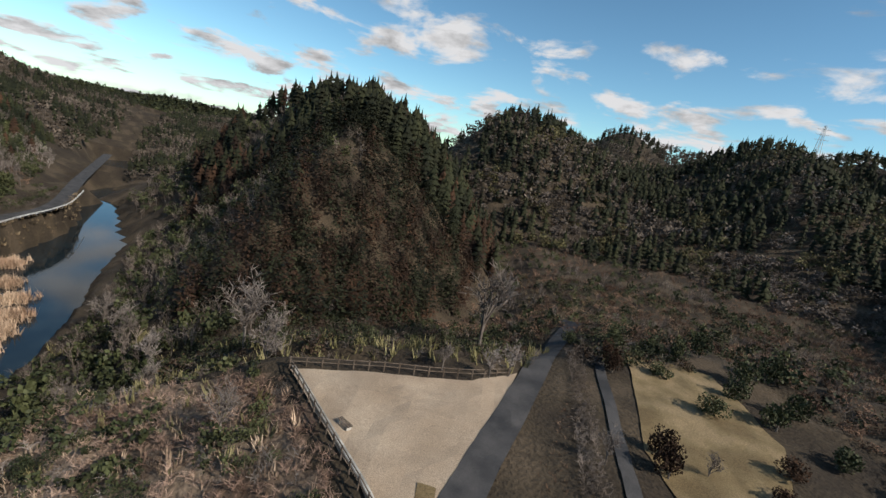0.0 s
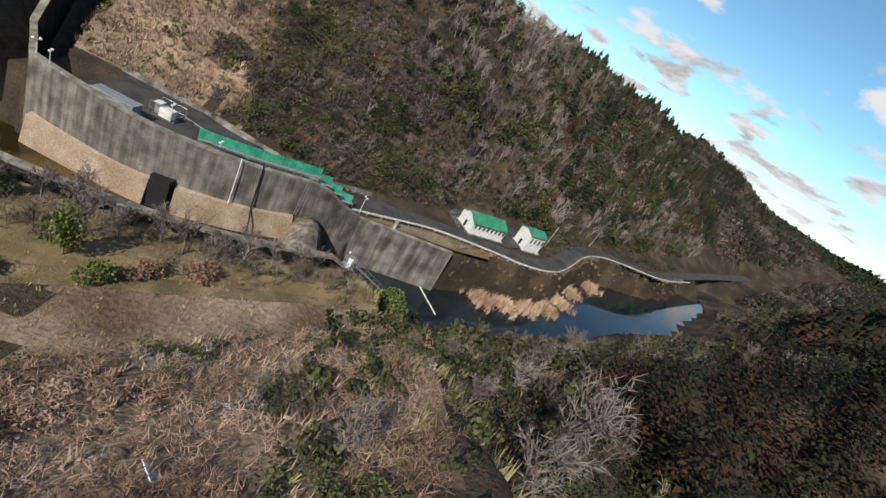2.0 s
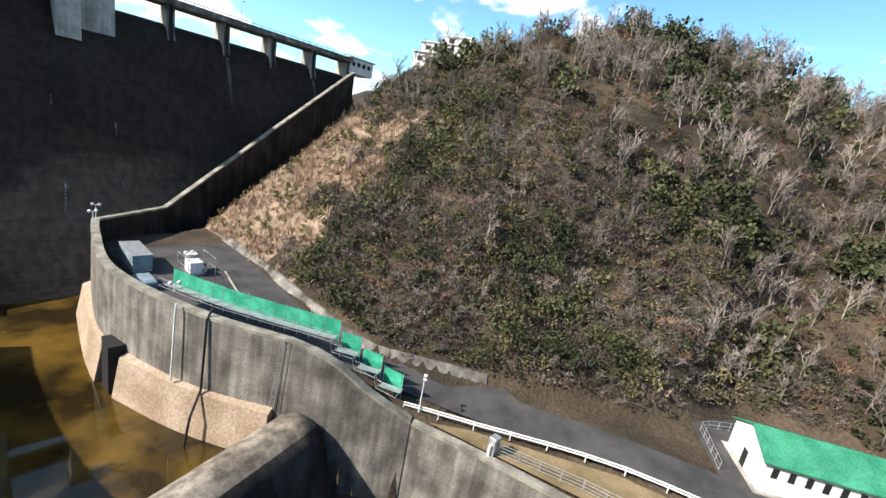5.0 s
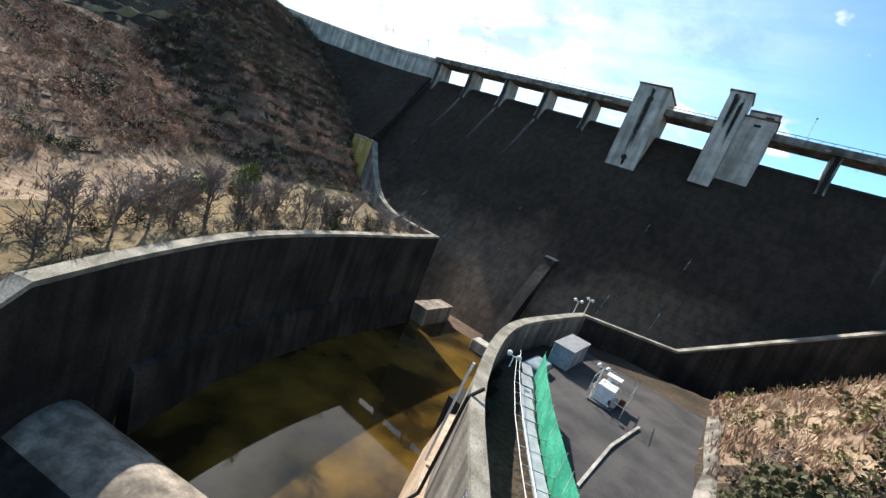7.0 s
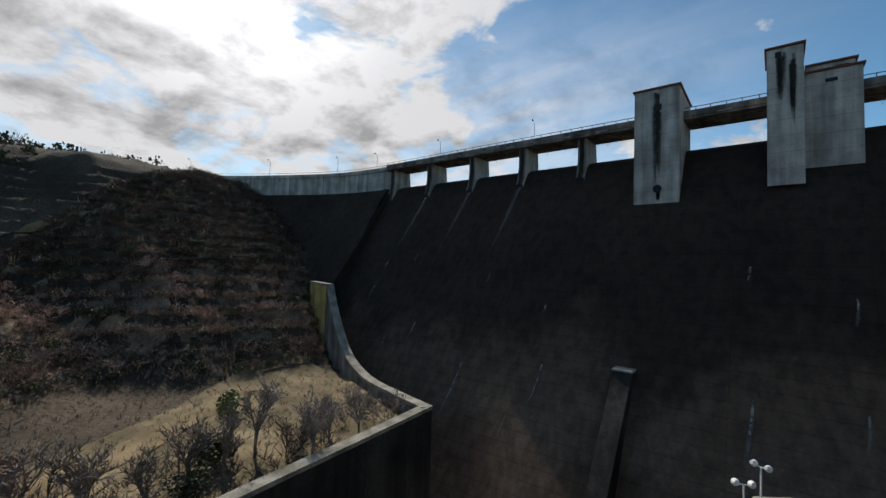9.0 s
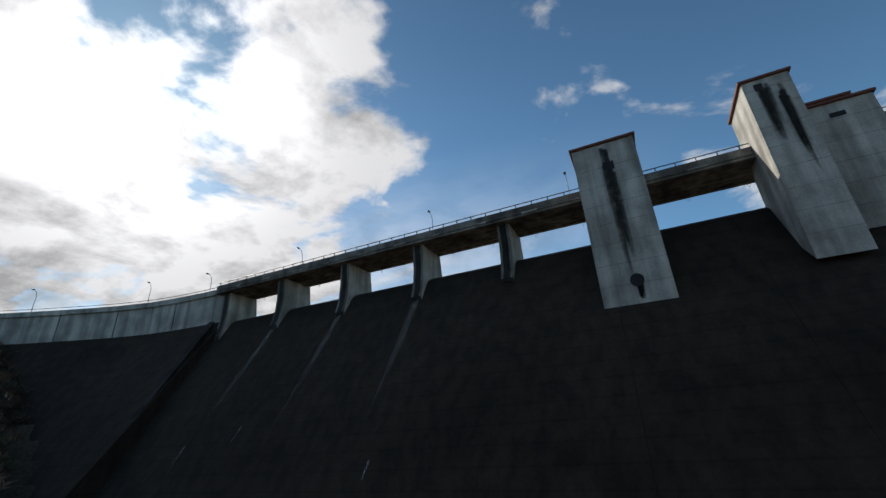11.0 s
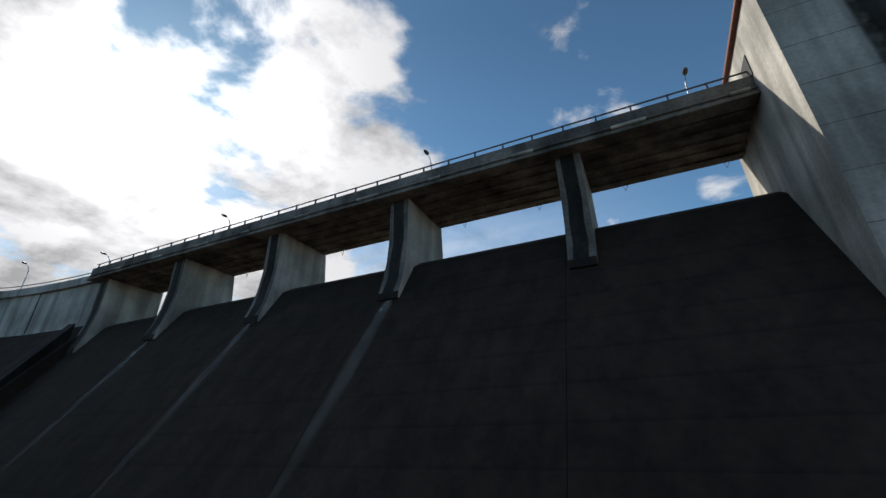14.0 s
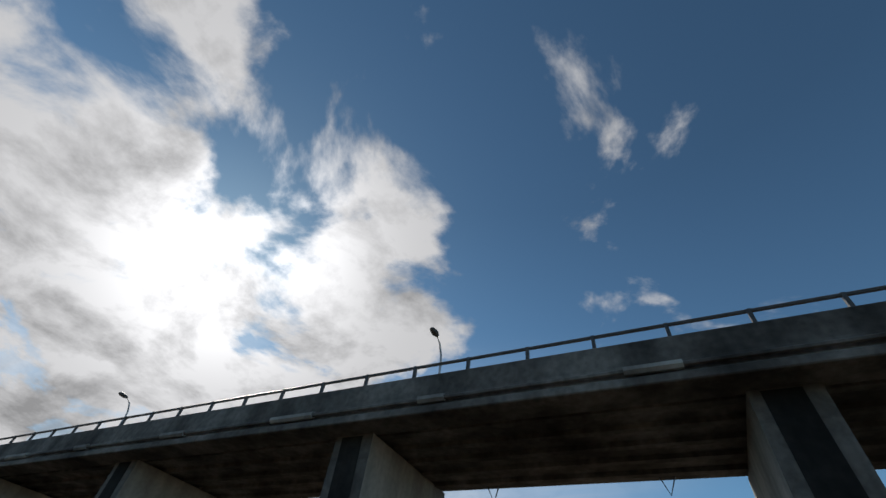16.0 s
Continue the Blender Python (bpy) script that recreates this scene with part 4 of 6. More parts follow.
def tuft_proto(seed, blades=9):
    r = random.Random(seed)
    V, F = [], []
    for k in range(blades):
        a = r.uniform(0, 6.28)
        bx, by = 0.35 * r.gauss(0, 0.5), 0.35 * r.gauss(0, 0.5)
        w = 0.07
        lean = r.uniform(0.15, 0.6)
        i = len(V)
        V += [(bx - w * math.sin(a), by + w * math.cos(a), 0), (bx + w * math.sin(a), by - w * math.cos(a), 0), (bx + lean * math.cos(a), by + lean * math.sin(a), r.uniform(0.6, 1.1))]
        F.append((i, i + 1, i + 2))
    return np.array(V, float), np.array(F)


def mesh_from(name, V, F, material, tints=None):
    me = bpy.data.meshes.new(name)
    me.vertices.add(len(V)); me.vertices.foreach_set("co", np.ascontiguousarray(V, dtype=np.float32).ravel())
    me.loops.add(F.size); me.loops.foreach_set("vertex_index", np.ascontiguousarray(F, dtype=np.int32).ravel())
    me.polygons.add(len(F)); me.polygons.foreach_set("loop_start", np.arange(len(F), dtype=np.int32) * 3)
    me.update(calc_edges=True)
    at = me.attributes.new("tint", "FLOAT", "POINT")
    at.data.foreach_set("value", np.ones(len(V), np.float32) if tints is None else tints.astype(np.float32))
    me.materials.append(material)
    return me


def scatter(name, protos, P, size, stretch, material, seed, label, category, tint=(0.6, 1.4)):
    """One object: copies of the prototypes at the places P, turned and sized at random."""
    r = np.random.default_rng(seed)
    n = len(P)
    if not n:
        return None
    pick = r.integers(0, len(protos), n)
    VV, FF, TT, off = [], [], [], 0
    for k, (V, F) in enumerate(protos):
        idx = np.where(pick == k)[0]
        if not len(idx):
            continue
        a = r.uniform(0, 6.283, len(idx))
        s = r.uniform(size[0], size[1], len(idx))
        h = s * r.uniform(stretch[0], stretch[1], len(idx))
        c, q = np.cos(a), np.sin(a)
        X = (V[None, :, 0] * c[:, None] - V[None, :, 1] * q[:, None]) * s[:, None] + P[idx, 0:1]
        Y = (V[None, :, 0] * q[:, None] + V[None, :, 1] * c[:, None]) * s[:, None] + P[idx, 1:2]
        Z = V[None, :, 2] * h[:, None] + P[idx, 2:3]
        VV.append(np.stack([X, Y, Z], 2).reshape(-1, 3))
        m = len(V)
        FF.append((F[None] + (np.arange(len(idx)) * m)[:, None, None] + off).reshape(-1, 3))
        TT.append(np.repeat(r.uniform(tint[0], tint[1], len(idx)), m))
        off += m * len(idx)
    me = mesh_from(name, np.concatenate(VV), np.concatenate(FF), material, np.concatenate(TT))
    return tagged(new(name, me), label, category, kind="stuff")


def places(x0, x1, y0, y1, step, seed, keep, sink=0.15):
    """Jittered places on the land where keep(x, y, z) holds."""
    r = np.random.default_rng(seed)
    X, Y = np.meshgrid(np.arange(x0, x1, step), np.arange(y0, y1, step))
    X = (X + r.uniform(-0.5, 0.5, X.shape) * step).ravel()
    Y = (Y + r.uniform(-0.5, 0.5, Y.shape) * step).ravel()
    Z = land(X, Y)
    k = keep(X, Y, Z)
    return np.stack([X[k], Y[k], Z[k] - sink], 1)


def patch(x, y, scale, seed):
    return fbm(x, y, scale, 3, seed)


def right_hill(x, y, margin=1.6):
    return (x > lerp_line(FOOT_R, y) + margin) & (y < 6)


def forest_hill(x, y):
    rx, ry = (x - 72) / np.where(x < 72, 66.0, 110.0), (y + 246) / 108.0
    return (rx * rx + ry * ry < 1.35) & (x < lerp_line(RIVER_L, y) - 9)


def park(x, y):
    s = (x - 7.3) * 0.746 + (y + 98) * 0.666
    return (s < 1.0) & (y < -78) & (y > -119.5 - 0.25 * (20 - x)) & (x > -48)


def slope_left(x, y):
    s = (x - 7.3) * 0.746 + (y + 98) * 0.666
    return (s > 1.0) & (x < lerp_line(BASIN_L, y) - 2.5) & (y < -42 + (49 - x) * 0.41) & (y > -112)


CON = [conifer_proto(k, 7, 8) for k in range(5)]
CED = [cedar_cards(10 + k) for k in range(5)]
BLB = [blob_proto(20 + k, 105, 0.135, 6) for k in range(4)]
BLM = [blob_proto(125 + k, 105, 0.10, 7) for k in range(4)]
BLF = [blob_proto(25 + k, 300, 0.075, 8) for k in range(4)]
BLS = [blob_proto(30 + k, 60, 0.17, 4) for k in range(4)]
BAR = [bare_proto(40 + k, width=0.013) for k in range(5)]
BRS = [(V - np.array((0, 0, 0.2)), F) for V, F in (bare_proto(50 + k, (6, 7), 0.95, 0.012, 1, 0.5, 0.010) for k in range(5))]
TUF = [tuft_proto(60 + k) for k in range(5)]

# cedar forest on the hill beyond the plaza
P = places(-10, 210, -345, -122, 4.1, 1, lambda x, y, z: forest_hill(x, y) & ((y < -205) | ((x < 62) & (x > 4) & (y < -140))) & (patch(x, y, 60, 3.0) + 0.012 * (x - 70) < 0.6) & (z > 6))
rr = np.random.default_rng(5)
red = rr.random(len(P)) < np.clip(0.55 - (P[:, 2] - 20) / 55, 0.05, 0.6)
nearc = P[:, 1] > -215
scatter("cedar_forest", CED, P[~red & nearc], (9, 13.5), (0.95, 1.15), M["conifer"], 102, "dark green cedars at the front of the forest", "forest")
scatter("cedar_forest", CED, P[red & nearc], (8.5, 12.5), (0.95, 1.15), M["rust"], 103, "rust-tinged cedars at the front of the forest", "forest")
scatter("cedar_forest", CON, P[~red & ~nearc], (9, 14), (0.95, 1.15), M["conifer"], 2, "dense dark green cedar forest covering the hill", "forest")
scatter("cedar_forest", CON, P[red & ~nearc], (8.5, 12.5), (0.95, 1.15), M["rust"], 3, "rust-tinged cedars along the foot of the hill", "forest")
P = places(-10, 215, -345, -118, 3.6, 6, lambda x, y, z: forest_hill(x, y) & ~(((y < -205) | ((x < 62) & (x > 4) & (y < -140))) & (patch(x, y, 60, 3.0) + 0.012 * (x - 70) < 0.5)) & (z > -9))
scatter("mixed_wood", BLB, P[::3], (2.0, 3.4), (1.0, 1.5), M["leaf"], 7, "dark evergreen wood on the river flank", "wood")
scatter("bare_wood", BAR, np.concatenate([P[1::3], P[2::3]]), (5.5, 9), (0.9, 1.1), M["twig"], 8, "leafless grey winter wood on the river flank", "wood")

# right hillside
def hk(seed, lo, hi, cond=None):
    def f(x, y, z):
        v = patch(x, y, 46, 5.0) + 0.5 * patch(x, y, 13, seed)
        k = right_hill(x, y) & (v >= lo) & (v < hi)
        return k if cond is None else k & cond(x, y, z)
    return f


dry = lambda x, y, z: (x - lerp_line(FOOT_R, y) < 32 + 7 * patch(x, y, 20, 2.2)) & (y > -58 + 9 * patch(x, y, 17, 3.1))
wood = lambda x, y, z: ~dry(x, y, z)
P = places(92, 300, -300, 4, 3.0, 11, hk(1.0, -9, 9, wood))
v = patch(P[:, 0], P[:, 1], 46, 5.0) + np.random.default_rng(9).normal(0, 0.2, len(P))
nearh = (P[:, 0] < 142) & (P[:, 1] > -112)
scatter("hill_wood", BLF, P[(v > 0.28) & nearh], (1.7, 3.0), (0.8, 1.2), M["leaf"], 112, "olive evergreen bushes on the near hillside", "wood")
scatter("hill_wood", BLB, P[(v > 0.28) & ~nearh], (2.0, 3.6), (0.9, 1.4), M["leaf"], 12, "dark evergreen trees and shrubs on the steep hillside", "wood")
scatter("hill_bare_wood", BAR, P[(v <= 0.28) & (v > -0.45) & nearh], (4.5, 7.5), (0.8, 1.0), M["grey_twig"], 113, "thin leafless trees on the near hillside", "wood", (0.5, 1.0))
scatter("hill_bare_wood", BAR, P[(v <= 0.28) & (v > -0.45) & ~nearh], (7.5, 12.0), (0.85, 1.05), M["grey_twig"], 13, "leafless grey trees on the steep hillside", "wood")
scatter("hill_brush", BRS, P[v <= -0.45], (4, 6), (0.7, 1.0), M["brush"], 14, "russet winter brush on the steep hillside", "brush")
P = places(92, 215, -215, 4, 2.0, 15, hk(1.0, -9, 9, wood))
scatter("hill_undergrowth", BRS, P[np.arange(len(P)) % 4 > 0], (2.6, 4.6), (0.6, 0.95), M["twig"], 16, "grey twiggy undergrowth on the hillside", "brush", (0.35, 0.85))
scatter("hill_undergrowth", BLS, P[::4], (1.0, 1.9), (0.7, 1.0), M["leaf"], 17, "low evergreen undergrowth on the hillside", "brush")
P = places(92, 146, -128, 4, 1.35, 115, hk(1.0, -9, 9, wood))
v = patch(P[:, 0], P[:, 1], 17, 5.5) + np.random.default_rng(19).normal(0, 0.5, len(P))
scatter("near_undergrowth", BRS, P[v < 0.55], (2.4, 4.2), (0.65, 0.95), M["grey_twig"], 116, "dense grey twigs on the near hillside", "brush", (0.6, 1.3))
scatter("near_undergrowth", BLM, P[v > 0.30][::2], (1.1, 2.2), (0.7, 0.9), M["bamboo"], 117, "dense olive shrubs on the near hillside", "brush", (0.4, 0.95))
scatter("near_undergrowth", TUF, P[v > 0.1], (0.8, 1.5), (0.7, 1.0), M["straw"], 118, "dry grass between the shrubs of the near hillside", "grass", (0.7, 1.2))
P = places(92, 148, -132, 4, 1.5, 215, hk(1.0, -9, 9, wood))
v = patch(P[:, 0], P[:, 1], 13, 6.1) + np.random.default_rng(65).normal(0, 0.5, len(P))
scatter("near_thicket", BLM, P[v < 0.45], (0.9, 1.8), (0.6, 0.95), M["twig"], 216, "dense grey-brown twiggy thicket on the near hillside", "brush", (0.3, 0.9))
scatter("near_thicket", BLM, P[v >= 0.45], (0.9, 1.9), (0.6, 0.95), M["leaf"], 217, "dense dull green thicket on the near hillside", "brush", (0.6, 1.5))
P = places(92, 158, -78, 4, 0.74, 18, lambda x, y, z: right_hill(x, y, 0.3) & dry(x, y, z))
v = patch(P[:, 0], P[:, 1], 14, 1.5) + np.random.default_rng(8).normal(0, 0.4, len(P))
scatter("dry_slope_grass", TUF, P[v < 0.35], (0.9, 1.7), (0.7, 1.1), M["pink_straw"], 19, "tall dry straw grass on the slope beside the dam", "grass", (0.7, 1.25))
scatter("dry_slope_shrub", BLS, P[(v > 0.75)][::3], (0.8, 1.6), (0.7, 1.0), M["bamboo"], 20, "yellow-green shrubs in the dry grass", "brush")
scatter("dry_slope_brush", BRS, P[(v > 0.35) & (v < 0.75)][::3], (2.0, 3.0), (0.6, 0.9), M["brush"], 21, "russet twigs in the dry grass", "brush")

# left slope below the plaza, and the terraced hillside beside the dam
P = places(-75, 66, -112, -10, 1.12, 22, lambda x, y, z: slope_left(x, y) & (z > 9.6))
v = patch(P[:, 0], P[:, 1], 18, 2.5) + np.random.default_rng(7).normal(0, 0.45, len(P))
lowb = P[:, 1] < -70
# hillside light and shade put into the tint: paler near the dam, darker beyond
lit_side = P[:, 0] > -6 + 5 * patch(P[:, 0], P[:, 1], 16, 3.3)
scatter("slope_brush", BRS, P[(v < 0.1) & ~lowb & lit_side], (2.2, 4.0), (0.6, 0.95), M["pale_brush"], 123, "russet brush on the hillside beside the dam, tinted pale as sunlit", "brush", (0.7, 1.7))
scatter("slope_brush", BRS, P[(v < 0.1) & ~lowb & ~lit_side], (2.2, 4.0), (0.6, 0.95), M["brush"], 223, "russet brush on the hillside above the terrace, tinted dark as shaded", "brush", (0.25, 0.75))
scatter("slope_brush", BRS, P[(v < 0.1) & lowb], (2.2, 4.0), (0.6, 0.95), M["pale_brush"], 23, "russet winter brush on the bank", "brush", (0.65, 1.35))
scatter("slope_straw", TUF, P[(v >= 0.1) & (v < 0.6) & ~lowb], (0.9, 1.7), (0.7, 1.1), M["straw"], 124, "dry grass on the hillside beside the dam", "grass", (0.55, 1.1))
scatter("slope_straw", TUF, P[(v >= 0.1) & (v < 0.6) & lowb], (0.9, 1.8), (0.7, 1.1), M["pink_straw"], 24, "dry straw clumps on the bank", "grass", (0.65, 1.25))
scatter("slope_twigs", BRS, P[(v >= 0.6) & (v < 0.95)], (2.2, 3.8), (0.6, 0.9), M["grey_twig"], 25, "grey leafless shrubs on the bank", "brush")
scatter("slope_shrub", BLF, P[v >= 0.95], (0.7, 1.4), (0.7, 1.0), M["leaf"], 26, "low evergreen shrubs on the bank", "brush")
P = places(-60, 70, -112, -14, 0.9, 27, lambda x, y, z: slope_left(x, y) & (z < 10.5))
scatter("terrace_grass", TUF, P, (0.35, 0.8), (0.6, 1.0), M["straw"], 28, "short dry grass on the terrace by the basin", "grass", (0.8, 1.3))
P = places(10, 66, -100, -36, 1.5, 127, lambda x, y, z: slope_left(x, y) & (lerp_line(BASIN_L, y) - x < 11) & (z < 10.5) & (patch(x, y, 12, 0.7) > -0.15))
scatter("terrace_twigs", BRS, P, (2.4, 4.0), (0.7, 1.0), M["twig"], 128, "grey leafless shrubs behind the basin wall", "brush", (0.7, 1.4))
scatter("terrace_bare_trees", BAR, P[1::5], (4.0, 6.5), (0.8, 1.0), M["twig"], 129, "thin leafless trees behind the basin wall", "wood", (0.7, 1.3))
scatter("terrace_shrub", BLF, P[::9], (0.7, 1.3), (0.7, 1.0), M["leaf"], 130, "low evergreen shrubs behind the basin wall", "brush")
P = places(-112, 24, -84, -8, 1.75, 131, lambda x, y, z: slope_left(x, y) & (z > 11))
v = patch(P[:, 0], P[:, 1], 15, 7.5) + np.random.default_rng(29).normal(0, 0.5, len(P))
scatter("hillside_brush", BRS, P[v < 0.5], (2.0, 3.6), (0.6, 0.9), M["brush"], 132, "russet brush on the terraced hillside", "brush", (0.6, 1.3))
scatter("hillside_brush", BRS, P[v >= 0.5], (2.0, 3.4), (0.6, 0.9), M["twig"], 133, "grey twigs on the terraced hillside", "brush", (0.4, 1.0))
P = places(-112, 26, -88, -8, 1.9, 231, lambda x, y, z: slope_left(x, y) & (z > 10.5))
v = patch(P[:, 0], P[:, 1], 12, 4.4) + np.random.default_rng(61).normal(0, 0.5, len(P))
# bushes take the same sunlit or shaded tint by their side of the hill
lit_side = P[:, 0] > -6 + 5 * patch(P[:, 0], P[:, 1], 16, 3.3)
scatter("hillside_bushes", BLM, P[(v < 0.0) & lit_side], (0.7, 1.5), (0.7, 1.0), M["pale_brush"], 232, "russet leafy bushes on the terraced hillside, tinted pale as sunlit", "brush", (0.6, 1.8))
scatter("hillside_bushes", BLM, P[(v < 0.0) & ~lit_side], (0.7, 1.6), (0.7, 1.0), M["brush"], 237, "russet bushes above the terrace, tinted dark as shaded", "brush", (0.25, 0.8))
scatter("hillside_bushes", BLM, P[(v >= 0.0) & (v < 0.7)], (0.7, 1.6), (0.6, 0.9), M["ground_brush"], 233, "dark brown dead bushes on the terraced hillside", "brush", (0.5, 1.2))
scatter("hillside_bushes", BLM, P[v >= 1.0], (0.7, 1.4), (0.6, 0.9), M["bamboo"], 234, "olive bushes on the terraced hillside", "brush", (0.4, 0.9))
P = places(-20, 22, -62, -22, 0.62, 235, lambda x, y, z: slope_left(x, y) & (z > 12) & (z % 2.4 < 0.5))
scatter("terrace_edge_grass", TUF, P, (0.8, 1.5), (0.6, 0.9), M["pink_straw"], 236, "pale dry grass along the terrace edges", "grass", (0.7, 1.3))
# rim of the plaza and gully
P = places(-30, 40, -150, -112, 1.3, 29, lambda x, y, z: (y < -117.0 - 0.25 * (20 - x)) & (y > -132 - 0.25 * (20 - x)) & (x > -7 + (y + 120) * 0.3))
scatter("rim_grass", TUF, P[::2], (1.2, 2.2), (0.8, 1.2), M["bamboo"], 30, "yellow-green tall grass along the plaza edge", "grass")
scatter("rim_brush", BRS, P[1::4], (2, 3.4), (0.6, 0.9), M["twig"], 31, "grey twigs along the plaza edge", "brush")
P = places(-34, 48, -172, -117, 1.9, 241, lambda x, y, z: (y < -121 - 0.25 * (20 - x)) & ~((np.abs(x - np.interp(-y, [111, 123, 137, 151, 163, 175], [-4.6, -8.4, -12.6, -17.4, -21.4, -21.0])) < 3.5)))
v = patch(P[:, 0], P[:, 1], 14, 2.1) + np.random.default_rng(66).normal(0, 0.45, len(P))
scatter("gully_bushes", BLM, P[v < 0.0], (1.0, 2.1), (0.7, 1.1), M["leaf"], 242, "dark evergreen bushes in the gully below the plaza", "brush", (0.4, 1.0))
scatter("gully_bushes", BLM, P[(v >= 0.0) & (v < 0.6)], (0.9, 1.8), (0.7, 1.0), M["ground_brush"], 243, "dead brown bushes in the gully below the plaza", "brush", (0.6, 1.4))
scatter("gully_bushes", BRS, P[v >= 0.3], (2.4, 4.2), (0.7, 1.0), M["twig"], 244, "grey leafless bushes in the gully below the plaza", "brush", (0.5, 1.1))
P = places(-150, -14, -235, -98, 2.6, 245, lambda x, y, z: ~park(x, y) & ~forest_hill(x, y) & ((x < -48) | (y < -146)) & ~((np.abs(x - np.interp(-y, [137, 151, 163, 175], [-12.6, -17.4, -21.4, -21.0])) < 4) & (y > -178)))
v = patch(P[:, 0], P[:, 1], 26, 3.7) + np.random.default_rng(67).normal(0, 0.4, len(P))
scatter("park_thicket", BLM, P[v < -0.1], (0.9, 1.9), (0.6, 0.95), M["brush"], 246, "russet thicket on the slopes round the park", "brush", (0.4, 1.1))
scatter("park_thicket", BLM, P[(v >= -0.1) & (v < 0.3)], (1.0, 2.2), (0.7, 1.0), M["leaf"], 247, "dark evergreen thicket round the park", "brush", (0.5, 1.2))
scatter("park_thicket", TUF, P[v >= 0.3], (1.0, 1.9), (0.7, 1.0), M["straw"], 248, "dry grass clearing beyond the park", "grass", (0.5, 1.0))
# river bank below the left slope, towards the forest hill
P = places(18, 110, -150, -96, 1.9, 32, lambda x, y, z: (x < lerp_line(RIVER_L, y) - 2.5) & (np.hypot(x - 67, y + 109) > 9) & ((x - 7.3) * 0.746 + (y + 98) * 0.666 > 3) & (y < -100) & (z < 24))
v = patch(P[:, 0], P[:, 1], 20, 3.5) + np.random.default_rng(6).normal(0, 0.4, len(P))
scatter("bank_brush", BRS, P[v < 0.2], (1.6, 3.2), (0.6, 0.9), M["twig"], 33, "leafless grey brush on the river bank", "brush", (0.6, 1.2))
scatter("bank_grass", TUF, P[(v >= 0.2)], (1.0, 2.0), (0.8, 1.2), M["bamboo"], 34, "yellow-green grass on the river bank", "grass")
scatter("bank_shrub", BLS, P[v < -0.4], (1.0, 2.0), (0.8, 1.1), M["leaf"], 35, "evergreen shrubs on the river bank", "brush")
# reeds at the water's edge
P = np.array([(x + dx, y + dy, WATER_R - 0.1) for (x, y) in ((105.5, -135), (109, -143), (113, -151), (119, -159.5), (128, -166.5), (140, -174), (155, -187)) for dx, dy in np.random.default_rng(int(x)).normal(0, 1.9, (95, 2))])
scatter("reeds", TUF, P, (1.7, 2.8), (0.9, 1.3), M["pink_straw"], 36, "pale dry reeds standing at the river's edge", "reeds", (1.0, 1.5))

# beyond the park: slopes, far woods
P = places(-250, 14, -320, -60, 3.7, 40, lambda x, y, z: ((x < -30) | (y < -150)) & ~park(x, y) & ~forest_hill(x, y) & ((x < -48) | (y < -150)) & ((y > -64) | (x < -40) | (y < -140)))
v = patch(P[:, 0], P[:, 1], 55, 4.5) + np.random.default_rng(4).normal(0, 0.4, len(P))
scatter("park_brush", BRS, P[v < 0.1], (3.6, 5.8), (0.6, 0.9), M["brush"], 41, "russet brush on the slopes round the park", "brush")
scatter("park_shrub", BLS, P[(v >= 0.1) & (v < 0.6)], (1.3, 2.6), (0.8, 1.1), M["leaf"], 42, "dark evergreen shrubs round the park", "brush")
scatter("park_bare_trees", BAR, P[v >= 0.6], (4.5, 7.5), (0.8, 1.0), M["twig"], 43, "leafless trees round the park", "wood")


def far_keep(x, y, z):
    d = np.hypot(x - 20, y + 110)
    return (d > 150) & ~((x > -250) & (x < 14) & (y > -320)) & ~((x > 92) & (x < 330) & (y > -330)) & ~forest_hill(x, y) & (z > -6) & (y < -60) & ~((d < 520) & (x > lerp_line(RIVER_L, y) - 6) & (x < lerp_line(FOOT_R, y) + 3))


P = places(-560, 860, -900, -60, 8.5, 44, far_keep)
v = patch(P[:, 0], P[:, 1], 150, 6.5) + np.random.default_rng(3).normal(0, 0.25, len(P))
scatter("far_conifers", [conifer_proto(70 + k, 4, 5) for k in range(3)], P[v < 0.1], (11, 15), (0.7, 0.9), M["conifer"], 45, "distant dark conifer woods on the ridges", "forest")
scatter("far_bare_woods", [blob_proto(80 + k, 40, 0.15, 5) for k in range(3)], P[v >= 0.1], (4.2, 7), (0.8, 1.1), M["far_twig"], 46, "distant grey leafless woods on the ridges", "forest")
P = places(-420, 20, -560, -170, 6.0, 49, lambda x, y, z: ~forest_hill(x, y) & (np.hypot(x - 5, y + 110) > 185) & (patch(x, y, 90, 2.7) + 0.25 * patch(x, y, 30, 1.2) + 0.002 * (-y - 200) > 0.0))
lv = patch(P[:, 0], P[:, 1], 70, 8.1) + np.random.default_rng(53).normal(0, 0.25, len(P))
scatter("ridge_conifers", [conifer_proto(90 + k, 5, 7) for k in range(3)], P[lv < 0.35], (8, 11.5), (0.8, 1.0), M["conifer"], 50, "dark conifers covering the ridges behind the park", "forest", (0.7, 1.5))
scatter("ridge_broadleaf", BLB, P[lv >= 0.35], (3.0, 4.6), (0.9, 1.2), M["bamboo"], 51, "olive evergreen woods on the ridges behind the park", "forest", (0.35, 0.8))
P = places(-420, 20, -560, -170, 5.6, 52, lambda x, y, z: ~forest_hill(x, y) & (np.hypot(x - 5, y + 110) > 185) & (patch(x, y, 90, 2.7) + 0.25 * patch(x, y, 30, 1.2) + 0.002 * (-y - 200) <= 0.0))
